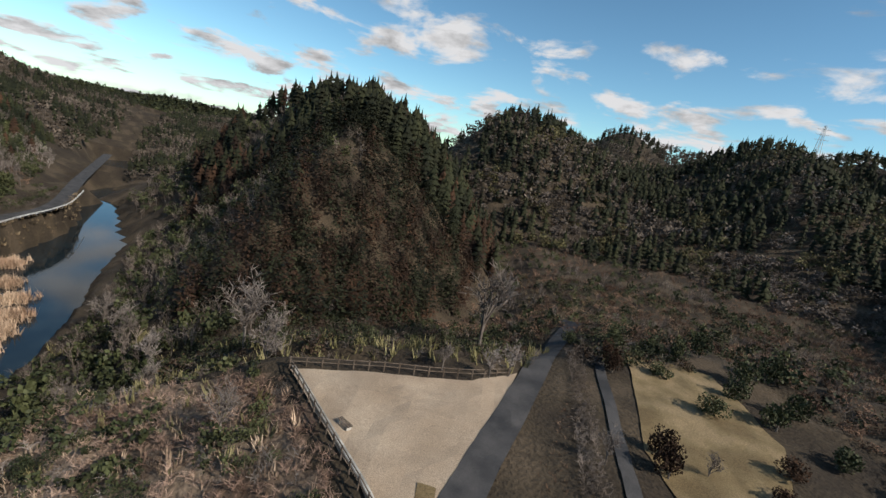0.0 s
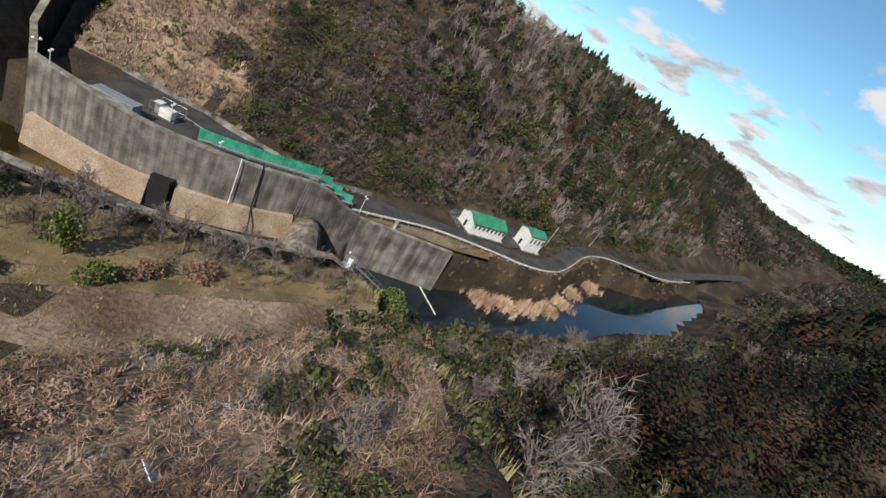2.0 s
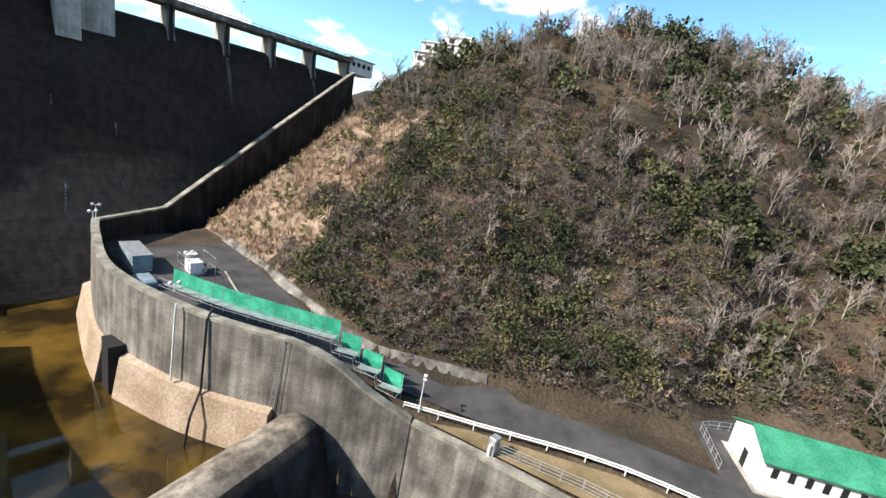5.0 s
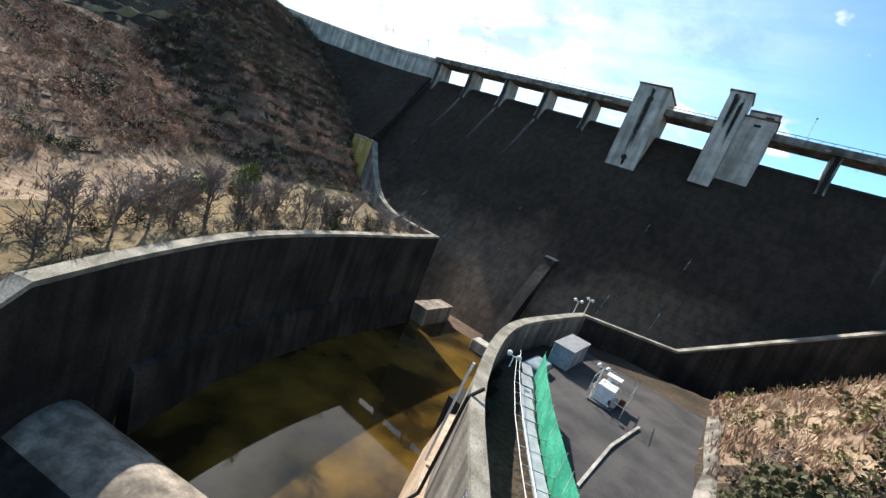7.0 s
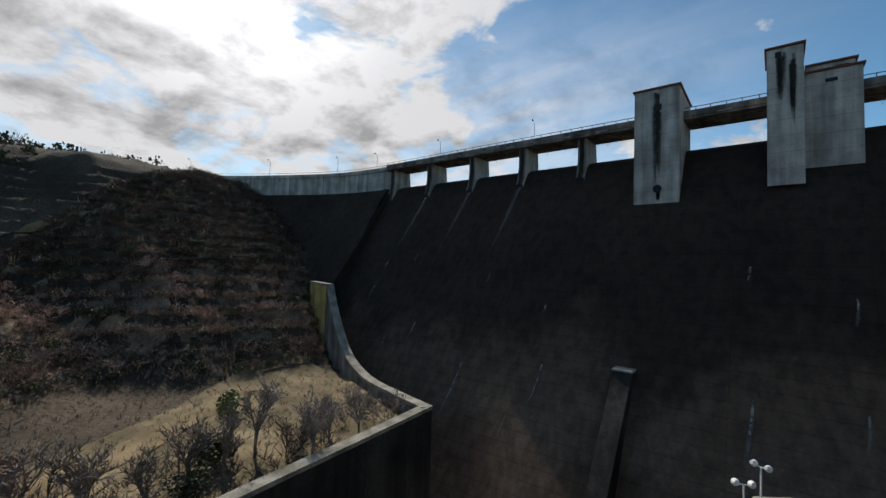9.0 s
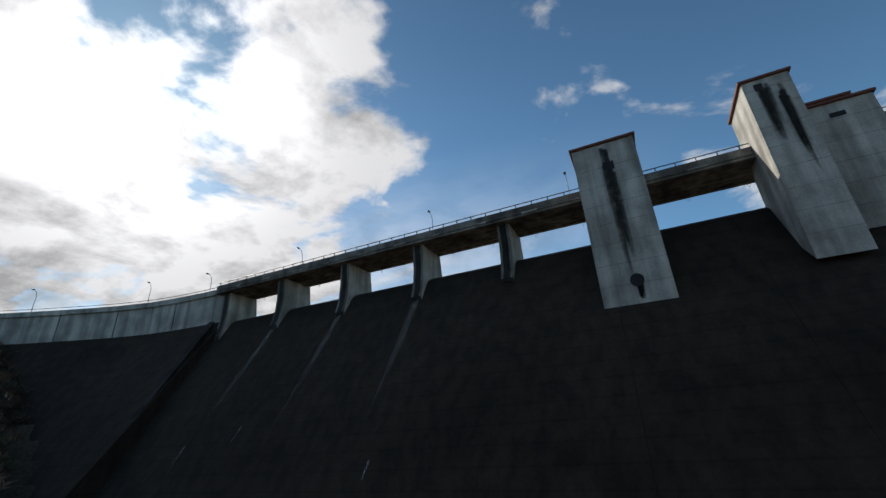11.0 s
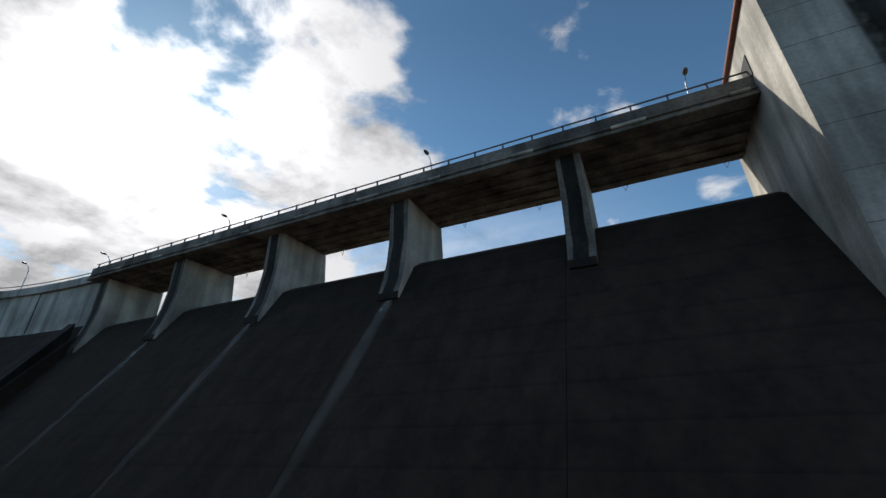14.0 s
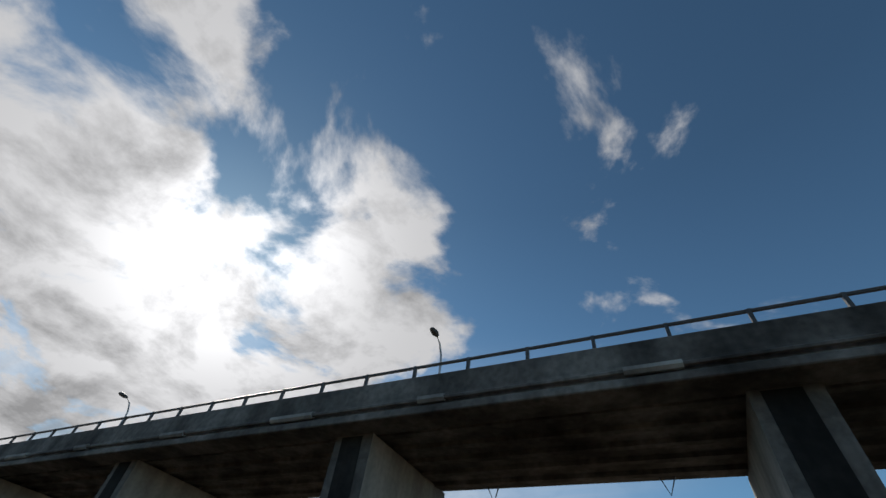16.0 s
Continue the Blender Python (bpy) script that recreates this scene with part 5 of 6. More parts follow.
scatter("ridge_bare_woods", BLB, P, (2.6, 4.2), (0.8, 1.1), M["twig"], 54, "pale grey leafless woods on the ridges behind the park", "forest", (0.6, 1.1))
P = places(-300, 1400, -1500, -500, 15.0, 144, lambda x, y, z: (np.hypot(x - 20, y + 110) > 780) & (z > -6) & ~((x < 860) & (y > -900)))
scatter("far_ridge_woods", [blob_proto(180 + k, 26, 0.30, 5) for k in range(3)], P, (8, 13), (0.7, 1.0), M["conifer"], 145, "dark woods on the farthest ridges", "forest", (1.0, 2.2))
# cedar plantation further down the river's hillside
P = places(140, 330, -330, -150, 4.6, 146, lambda x, y, z: right_hill(x, y, 12) & (y < -156 + 14 * patch(x, y, 30, 2.9)) & (patch(x, y, 60, 1.9) > -0.55))
lv = np.random.default_rng(63).random(len(P))
scatter("hill_cedars", CON, P[lv < 0.8], (8, 12), (0.9, 1.1), M["conifer"], 147, "dark green cedars on the hillside down the river", "forest", (0.8, 1.8))
scatter("hill_cedars", CON, P[lv >= 0.8], (7, 10), (0.9, 1.1), M["rust"], 148, "rust-tinged cedars on the hillside down the river", "forest", (0.8, 1.6))
# trees on the hill top by the left end of the crest
P = places(-130, -66, -60, -20, 4.0, 47, lambda x, y, z: (x < -84) & (x > -126))
scatter("crest_end_wood", BLB, P, (2.5, 4.2), (1.0, 1.4), M["leaf"], 48, "dark evergreen trees beside the end of the crest", "wood")

# ground cover: dry litter on the left bank and on the slope beside the dam
ground.data.materials.append(M["bank"])
gx, gy, gz = 0.5 * (GX[:-1, :-1] + GX[1:, 1:]), 0.5 * (GY[:-1, :-1] + GY[1:, 1:]), land(GX[:-1, :-1], GY[:-1, :-1])
jit = 3.0 * fbm(gx, gy, 9, 2, 0.9)
# pale litter stops near x = -8, where the hillside is coloured as shaded
dryg = (slope_left(gx + jit, gy) & (gx > -70 + jit) & ((gy < -74 + 2.5 * jit) | ((gz > 13) & (gx > -8 + jit) & (fbm(gx, gy, 13, 3, 1.6) > 0.0)))) | (dry(gx + jit, gy, gz) & right_hill(gx, gy, 0.3))
ground.data.polygons.foreach_set("material_index", dryg.ravel().astype(np.int32))

# verges of the riverside road
ROADSIDE = [(96.5, -87), (101.5, -97), (109.5, -114), (114.3, -130), (117, -141.5), (120.8, -149.5), (126.5, -155.6), (136, -162), (151.5, -171.8), (163.5, -184.5), (170.3, -198), (181, -225.5), (205, -252)]
P = places(95, 215, -250, -122, 1.15, 140, lambda x, y, z: (x < lerp_line(ROADSIDE, y) - 4.0) & (x > lerp_line(RIVER_R, y) + 0.3))
scatter("bank_straw", TUF, P, (0.8, 1.6), (0.7, 1.1), M["straw"], 141, "dry grass on the bank below the road", "grass", (0.4, 0.95))
scatter("bank_twigs", BRS, P[::4], (1.6, 2.8), (0.6, 0.9), M["twig"], 142, "grey twigs on the bank below the road", "brush", (0.5, 1.0))
P = places(120, 240, -250, -153, 1.7, 143, lambda x, y, z: (x > lerp_line(ROADSIDE, y) + 4.8) & (x < lerp_line(FOOT_R, y) + 3))
scatter("verge_brush", BRS, P, (2.4, 4.0), (0.6, 0.9), M["twig"], 144, "grey brush on the verge under the hillside", "brush", (0.4, 0.95))
scatter("verge_shrub", BLS, P[::5], (1.0, 1.9), (0.7, 1.0), M["leaf"], 145, "evergreen shrubs on the verge under the hillside", "brush")


# ---- yard, road and river things ----
def placed(e):
    settle(e)
    return e


def fence_line(name, pts, height, spacing, label, mats, category="fence", rails=(0.5, 1.0), r_post=0.05, r_rail=0.035, square=False, group="", kind=""):
    """Posts and rails along a line that lies on its ground."""
    pts = [Vector(p) for p in pts]
    e = empty(name, pts[0], label, category, group, kind)
    L = [0.0]
    for a, b in zip(pts, pts[1:]):
        L.append(L[-1] + (b - a).length)

    def at(s):
        for i in range(len(pts) - 1):
            if s <= L[i + 1] or i == len(pts) - 2:
                return pts[i].lerp(pts[i + 1], (s - L[i]) / (L[i + 1] - L[i]))
    n = max(1, round(L[-1] / spacing))
    shared = None
    for k in range(n + 1):
        p = at(L[-1] * k / n)
        if shared is None:
            bm = box_bm(-r_post, -r_post, -0.2, r_post, r_post, height, 0.01) if square else tube_bm([(0, 0, -0.2), (0, 0, height)], r_post, 6)
            o = part("post", bm, mats[0], e)
            shared = o.data
        else:
            o = new("post", shared)
            o.parent = e
        o.location = p - pts[0]
    dense = [at(L[-1] * k / n) for k in range(n + 1)]
    for h in rails:
        part("rail", tube_bm([q - pts[0] + Vector((0, 0, height * h)) for q in dense], r_rail, 5), mats[1], e)
    return e


M["net"] = mat("green_mesh_netting", (0.02, 0.26, 0.16), (0.06, 0.42, 0.27), 0.7, 0.7, 0.1, fine=6)
net = empty("safety_netting", (82, -70, 8), "green mesh safety netting on a steel pipe scaffold", "netting")
NET = [(79.4, -64.5, 7.6), (81.2, -68.6, 7.4), (83.4, -73.0, 7.2), (86.0, -77.6, 7.1), (88.4, -81.6, 7.0), (90.4, -84.8, 6.9), (90.6, -85.0, 5.6), (91.8, -87.2, 5.5), (92.0, -87.5, 4.3), (93.0, -89.8, 4.2), (93.2, -90.1, 3.0), (93.9, -92.6, 2.9)]
dense = []
for a, b in zip(NET, NET[1:]):
    a, b = Vector(a), Vector(b)
    n = max(1, round((b - a).length / 1.8))
    dense += [a.lerp(b, k / n) for k in range(n)]
dense.append(Vector(NET[-1]))
for a, b in zip(dense, dense[1:]):
    if abs(a.z - b.z) > 0.5:
        continue
    d = (b - a).normalized()
    a2, b2 = a + d * 0.03, b - d * 0.03
    nrm = Vector((d.y, -d.x, 0)) * 0.015
    h = Vector((0, 0, 2.5))
    V = [a2 - nrm, b2 - nrm, b2 - nrm + h, a2 - nrm + h, a2 + nrm, b2 + nrm, b2 + nrm + h, a2 + nrm + h]
    mesh_obj("net_panel", V, [(0, 1, 2, 3), (7, 6, 5, 4), (0, 4, 5, 1), (1, 5, 6, 2), (2, 6, 7, 3), (3, 7, 4, 0)], M["net"], net)
for a in dense:
    part("scaffold_post", tube_bm([a + Vector((0, 0, -0.8)), a + Vector((0, 0, 2.7))], 0.03, 5), M["metal"], net)
inner = [p + Vector((-1.9, -1.0, 0)) for p in dense]
for a, b in zip(inner, dense):
    part("scaffold_ledger", tube_bm([a + Vector((0, 0, 0.9)), b + Vector((0, 0, 0.9))], 0.03, 5), M["metal"], net)
for p, q in zip(inner, inner[1:]):
    if abs(p.z - q.z) < 0.5:
        part("walk_board", box_bm(0, 0, 0, 1, 1, 1), M["metal"], net).matrix_basis = Matrix(((q.x - p.x, 0.8, 0, p.x + 0.5), (q.y - p.y, 0.5, 0, p.y + 0.1), (0, 0, 0.06, p.z + 0.85), (0, 0, 0, 1)))
for h in (0.9, 1.9):
    for run in (inner,):
        part("scaffold_rail", tube_bm([p + Vector((0, 0, h)) for p in run], 0.028, 5), M["metal"], net)
settle(net)


def flood_light(x, y, z, h, yaw):
    l = empty("flood_light", (x, y, z), "slim pole with a pair of floodlights", "lamp", "flood lights")
    part("pole", tube_bm([(0, 0, 0), (0, 0, h)], [0.07, 0.05], 6), M["white"], l)
    part("cross_arm", tube_bm([(-0.45, 0, h), (0.45, 0, h)], 0.035, 5), M["white"], l)
    for s in (-1, 1):
        bm = bmesh.new()
        bmesh.ops.create_cone(bm, cap_ends=True, segments=12, radius1=0.24, radius2=0.12, depth=0.34, matrix=pose(0.45 * s, -0.1, h + 0.12, 70, 0, 0))
        part("floodlight_head", bm, M["white"], l)
    l.rotation_euler = (0, 0, radians(yaw))
    return l


for x, y, z, h, a in ((75.2, -42.0, 9.8, 2.3, 20), (76.0, -39.2, 10.0, 2.5, -30), (83.5, -57.0, 6.0, 3.6, 10), (94.4, -95.2, 2.0, 4.2, 40), (78.2, -69.0, 8.9, 1.0, 0)):
    flood_light(x, y, z, h, a)

# site generator and plant
gen = empty("site_generator", (84.6, -55.5, 6.1), "white portable generator and pump set in a pipe cage", "generator")
part("housing", box_bm(-0.9, -1.6, 0.15, 0.9, 0.8, 1.9, 0.06), M["white"], gen)
part("control_box", box_bm(-0.6, 0.9, 0.3, 0.5, 1.8, 2.3, 0.04), M["metal"], gen)
part("roof_sheet", box_bm(-0.8, 0.7, 2.4, 0.8, 2.0, 2.48), M["white"], gen)
part("skid", box_bm(-1.2, -2.2, 0.0, 1.2, 2.2, 0.15, 0.02), M["rail_dark"], gen)
part("motor", tube_bm([(1.0, -1.6, 0.7), (1.0, -0.2, 0.7)], 0.42, 10), M["metal"], gen)
part("drum", tube_bm([(1.7, 0.6, 0.0), (1.7, 0.6, 0.9)], 0.3, 10), M["roof_rust"], gen, "red oil drum")
for px, py in ((-1.4, -2.4), (2.2, -2.4), (2.2, 2.3), (-1.4, 2.3)):
    part("cage_post", tube_bm([(px, py, 0), (px, py, 2.6)], 0.04, 5), M["metal"], gen)
for h in (1.2, 2.6):
    part("cage_rail", tube_bm([(-1.4, -2.4, h), (2.2, -2.4, h), (2.2, 2.3, h), (-1.4, 2.3, h), (-1.4, -2.4, h)], 0.035, 5), M["metal"], gen)
shed = empty("site_container", (78.6, -50.5, 6.1), "long grey-blue site container against the wall", "container")
M["blue"] = mat("faded_blue_sheet", (0.14, 0.20, 0.24), (0.26, 0.33, 0.36), 0.5, 0.6, 0.2, fine=6)
part("body", box_bm(-1.2, -3.6, 0.1, 1.2, 3.6, 2.5, 0.05), M["blue"], shed)
part("roof", box_bm(-1.3, -3.7, 2.5, 1.3, 3.7, 2.6, 0.02), M["metal"], shed)
part("door", box_bm(1.2, -1.0, 0.2, 1.24, 0.0, 2.2), M["metal"], shed)
cover = empty("sheet_pile", (77.8, -58.8, 6.1), "stack covered by a pale blue sheet", "sheet")
bm = box_bm(-1.0, -2.0, 0, 1.0, 2.0, 1.0, 0.15)
part("sheet", bm, M["blue"], cover)
kerb = tagged(mesh_obj("kerb", *sweep([Vector((88.6, -57, 6.14)), Vector((87.4, -64, 5.85)), Vector((86.9, -71.5, 5.1))], [(-0.12, 0), (0.12, 0), (0.12, 0.14), (-0.12, 0.14)]), M["conc"]), "low concrete kerb across the yard", "kerb", kind="structure")

# pipes, ladder and hatch on the right wall
pipe = empty("drain_pipe", (77.2, -74.0, 8), "white drain pipe running down the basin wall", "pipe")
part("pipe", tube_bm([(77.0, -73.6, 9.4), (76.9, -73.7, 8.4), (76.6, -73.8, 0.2)], 0.11, 7), M["white"], pipe)
settle(pipe)
pipe = empty("drain_pipe", (79.0, -77.0, 8), "black hose running down the basin wall into the water", "pipe")
part("hose", tube_bm([(79.6, -76.6, 9.6), (78.9, -77.0, 8.6), (78.5, -77.3, 0.4), (77.2, -78.2, -2.0), (76.6, -78.6, -5.1)], 0.14, 7), M["dark"], pipe)
settle(pipe)
lad = empty("wall_ladder", (83.0, -84.0, 4), "rusty caged steel ladder on the basin wall", "ladder")
for o in (-0.25, 0.25):
    part("stringer", tube_bm([(83.55 + o * 0.5, -84.6 + o * -0.85, 8.6), (83.05 + o * 0.5, -84.3 + o * -0.85, 0.3)], 0.035, 5), M["metal"], lad)
for k in range(24):
    f = k / 24
    c = Vector((83.55, -84.6, 8.5)).lerp(Vector((83.05, -84.3, 0.4)), f)
    part("rung", tube_bm([c + Vector((-0.12, 0.21, 0)), c + Vector((0.12, -0.21, 0))], 0.022, 4), M["metal"], lad)
settle(lad)
for x, y in ((74.6, -66.6), (75.6, -69.4)):
    part("wall_bracket", box_bm(x - 0.2, y - 0.2, 8.0, x + 0.2, y + 0.2, 8.6), M["metal"], lad)

# platform with gauge cabinet and stairs at the left wall end
gp = empty("gauge_platform", (63.4, -98.6, 7.9), "small steel gauge platform with cabinet on the wall end", "platform")
part("deck", box_bm(-1.0, -1.1, 0, 0.9, 0.9, 0.1), M["metal"], gp)
part("cabinet", box_bm(-0.8, -0.5, 0.1, -0.2, 0.2, 1.6, 0.04), M["white"], gp)
part("cabinet_roof", box_bm(-0.85, -0.55, 1.6, -0.15, 0.25, 1.66), M["white"], gp)
part("mast", tube_bm([(0.5, 0.5, 0.1), (0.5, 0.5, 2.2)], 0.06, 6), M["metal"], gp)
part("sensor", box_bm(0.25, 0.38, 2.1, 0.8, 0.65, 2.3, 0.03), M["white"], gp)
for px, py in ((-1.0, -1.1), (0.9, -1.1), (0.9, 0.9), (-1.0, 0.9)):
    part("rail_post", tube_bm([(px, py, 0.1), (px, py, 1.2)], 0.03, 5), M["metal"], gp)
for h in (0.65, 1.2):
    part("guard_rail", tube_bm([(0.9, -1.1, h), (0.9, 0.9, h), (-1.0, 0.9, h), (-1.0, -1.1, h)], 0.025, 5), M["metal"], gp)
part("leg", tube_bm([(1.2, -1.4, -9), (1.2, -1.4, 0)], 0.12, 6), M["metal"], gp)
st = empty("steel_stairs", (64.2, -99.2, 7.9), "steel stairs with handrails stepping down from the platform", "stairs")
A, B = Vector((0.2, -0.6, 0.05)), Vector((6.2, -6.8, -6.2))
side = Vector((0.72, 0.69, 0)) * 0.55
for k in range(27):
    c = A.lerp(B, k / 26)
    part("tread", box_bm(-0.14, -0.55, -0.02, 0.14, 0.55, 0.02, m=Matrix.Translation(c) @ pose(0, 0, 0, 0, 0, -46)), M["blue"], st)
for q in (-1, 1):
    part("stringer", tube_bm([A + side * q, B + side * q], 0.07, 5), M["metal"], st)
    part("handrail", tube_bm([A + side * q + Vector((0, 0, 1.0)), B + side * q + Vector((0, 0, 1.0))], 0.03, 5), M["metal"], st)
    for k in range(0, 27, 5):
        c = A.lerp(B, k / 26) + side * q
        part("baluster", tube_bm([c, c + Vector((0, 0, 1.0))], 0.022, 4), M["metal"], st)

# river boom, spill and gauge
boom = empty("floating_boom", (97, -117, WATER_R), "line of white floats across the river", "boom")
a, b = Vector((89.2, -122.4, 0.06)) - Vector((97, -117, 0)), Vector((104.7, -112.6, 0.06)) - Vector((97, -117, 0))
for k in range(30):
    p, q = a.lerp(b, (k + 0.06) / 30), a.lerp(b, (k + 0.94) / 30)
    part("float", tube_bm([p, q], 0.17, 7), M["white"], boom)


# guard rail along the road
GR = resample([(93.6, -93.6, 1.9), (97.6, -100, 1.75), (105.8, -114, 1.6), (110.6, -130.6, 1.55), (113.2, -142.8, 1.5), (117.6, -151.8, 1.45), (124.2, -158.6, 1.4), (134, -165.2, 1.35), (149.2, -174.8, 1.3), (160.4, -186.6, 1.2), (166.8, -199.6, 1.1), (177.5, -227, 1.0), (200, -256, 0.8)], 2.5)
guard = fence_line("guard_rail", GR, 0.85, 4.0, "white pipe guard rail along the road edge", (M["white"], M["white"]), "guard rail", rails=(0.95, 0.6), r_post=0.07, r_rail=0.085, kind="structure")
lower = fence_line("mesh_fence", [(96.6, -104.5, 1.95), (99.4, -112, 1.9), (101.6, -120.4, 1.8), (106.4, -124.4, 1.6)], 1.2, 2.0, "grey steel fence above the river wall", (M["metal"], M["metal"]), "fence", rails=(0.98, 0.7, 0.4, 0.1))
V = [(94.2, -97, 1.86), (97.2, -100.4, 1.74), (105.0, -114, 1.6), (110.0, -131, 1.5), (106.6, -131, 1.3), (100.8, -120.6, 1.7), (96.6, -106, 1.86)]
tagged(mesh_obj("verge", [(x, y, z + 0.08) for x, y, z in V], [tuple(range(len(V)))], M["lawn"]), "strip of dry lawn between road and river wall", "verge", kind="structure")
gate = empty("gauge_cabinet", (96.3, -104.0, 1.9), "grey gauge cabinet with a white pipe on the river wall", "cabinet")
part("cabinet", box_bm(-0.5, -0.4, 0, 0.5, 0.4, 1.9, 0.04), M["metal"], gate)
part("pipe", tube_bm([(-0.7, 0, -12), (-0.7, 0, 1.2)], 0.14, 7), M["white"], gate)
spill = tagged(mesh_obj("culvert", [(95.0, -103.2, -9.4), (96.2, -107.0, -9.4), (96.2, -107.0, -8.0), (95.0, -103.2, -8.0), (95.6, -103.2, -9.4), (96.8, -107.0, -9.4), (96.8, -107.0, -8.0), (95.6, -103.2, -8.0)], [(0, 1, 2, 3), (7, 6, 5, 4), (3, 2, 6, 7), (0, 4, 5, 1)], M["dark"]), "dark culvert mouth in the river wall", "culvert")


# huts beside the road
def hut(name, c, yaw, L, W, H, rise, label, flat=False):
    e = empty(name, c, label, "building")
    e.rotation_euler = (0, 0, radians(yaw))
    V = [(-L / 2, -W / 2, 0), (L / 2, -W / 2, 0), (L / 2, W / 2, 0), (-L / 2, W / 2, 0), (-L / 2, -W / 2, H), (L / 2, -W / 2, H), (L / 2, W / 2, H), (-L / 2, W / 2, H), (-L / 2, 0, H + rise), (L / 2, 0, H + rise)]
    F = [(0, 1, 5, 4), (2, 3, 7, 6), (0, 4, 8, 7, 3), (1, 2, 6, 9, 5)]
    mesh_obj("wall", V, F, M["white"], e)
    t = 0.16
    for s in (-1, 1):
        y0, y1 = s * (W / 2 + 0.45), 0
        z0, z1 = H - 0.45 * rise / (W / 2) + 0.02, H + rise + 0.02
        V = [(-L / 2 - 0.4, y0, z0), (L / 2 + 0.4, y0, z0), (L / 2 + 0.4, y1, z1), (-L / 2 - 0.4, y1, z1)]
        V += [(x, y, z + t) for x, y, z in V]
        mesh_obj("roof", V, [(0, 1, 2, 3), (7, 6, 5, 4), (0, 4, 5, 1), (1, 5, 6, 2), (2, 6, 7, 3), (3, 7, 4, 0)], M["green_roof"], e, label="green sheet metal roof")
    n = int(L // 1.5)
    for k in range(n):
        x = -L / 2 + (k + 0.7) * L / n
        part("window", box_bm(x - 0.3, -W / 2 - 0.03, H * 0.5, x + 0.3, -W / 2 + 0.02, H * 0.82), M["dark"], e)
    part("door", box_bm(-L / 2 - 0.03, -0.5, 0.05, -L / 2 + 0.02, 0.5, 2.1), M["dark"], e)
    part("plinth", box_bm(-L / 2 - 0.5, -W / 2 - 0.6, -0.3, L / 2 + 0.5, W / 2 + 0.5, 0.02), M["conc"], e)
    return e


hut("service_hut", (122.4, -128.2, 1.75), -62, 12.6, 7.6, 3.6, 1.7, "white service hut with a green gabled roof")
hut("pump_hut", (129.5, -145.6, 1.7), -62, 6.6, 6.0, 5.5, 1.0, "tall white pump hut with a faded green roof")
fence_line("mesh_fence", [(116.2, -121.0, 1.6), (123.5, -117.6, 1.7), (127.5, -121.5, 1.7)], 1.2, 1.6, "grey mesh fence round the hut yard", (M["metal"], M["metal"]), "fence", rails=(0.98, 0.5, 0.1))
V = [(114.5, -121.5), (124, -116.5), (133, -122), (139, -142), (134, -152), (121, -139)]
tagged(mesh_obj("pavement", [(x, y, 1.68) for x, y in V], [tuple(range(len(V)))], M["asphalt"]), "dark paved yard round the huts", "pavement", kind="structure")
for x, y, h in ((139.0, -155.0, 9.0), (136.0, -150.4, 6.0), (168, -183, 9.0)):
    u = empty("utility_pole", (x, y, float(land(np.array([x]), np.array([y]))[0]) - 0.2), "grey concrete utility pole with cross arms", "utility pole", "utility poles")
    part("pole", tube_bm([(0, 0, 0), (0, 0, h)], [0.16, 0.1], 8), M["conc"], u)
    for k in range(3):
        part("cross_arm", box_bm(-0.8, -0.05, h - 0.5 - 0.6 * k, 0.8, 0.05, h - 0.4 - 0.6 * k), M["metal"], u)

# dam office on the hill and buildings at the crest end
of = empty("dam_office", (156, -36, 50.6), "white three-storey dam office with strip windows on the hill top", "building")
part("ground_storey", box_bm(-11, -6, -1.5, 11, 6, 3.0, 0.05), M["white"], of)
part("first_storey", box_bm(-9.5, -5.2, 3.0, 9.5, 5.2, 5.8, 0.05), M["white"], of)
part("top_storey", box_bm(-4, -3.4, 5.8, 4, 3.4, 8.2, 0.05), M["white"], of)
for z0, hw, d in ((0.9, 10.6, 6.04), (3.9, 9.0, 5.24), (6.5, 3.6, 3.44)):
    for k in range(int(hw // 1.5)):
        x = -hw + (k + 0.5) * 2 * hw / int(hw // 1.5)
        part("window", box_bm(x - 0.75, -d - 0.02, z0, x + 0.75, -d + 0.05, z0 + 1.2), M["dark"], of)
for z0, hw, d in ((3.0, 11.4, 6.4), (5.8, 9.9, 5.6), (8.2, 4.4, 3.8)):
    part("eaves", box_bm(-hw, -d, z0, hw, d, z0 + 0.25), M["white"], of)
of.rotation_euler = (0, 0, radians(-64))
cr = empty("crest_house", (150, 3, 47.5), "low white control house at the end of the crest", "building")
part("body", box_bm(-4.5, -3.5, 0, 4.5, 3.5, 4.4, 0.05), M["white"], cr)
part("roof", box_bm(-5.0, -4.0, 4.4, 5.0, 4.0, 4.75, 0.04), M["conc"], cr)
for k in range(4):
    part("window", box_bm(-3.8 + k * 2, -3.55, 2.2, -2.6 + k * 2, -3.45, 3.4), M["dark"], cr)
mast = empty("radio_mast", (161, -47, 52), "steel lattice radio mast with drum antennas", "mast")
for px, py in ((-0.6, -0.6), (0.6, -0.6), (0.6, 0.6), (-0.6, 0.6)):
    part("leg", tube_bm([(px, py, 0), (px * 0.6, py * 0.6, 11)], 0.06, 5), M["metal"], mast)
for k in range(9):
    z = k * 1.2 + 0.6
    part("brace", tube_bm([(-0.6, -0.6, z), (0.6, -0.6, z + 0.9), (0.6, 0.6, z), (-0.6, 0.6, z + 0.9), (-0.6, -0.6, z)], 0.03, 4), M["metal"], mast)
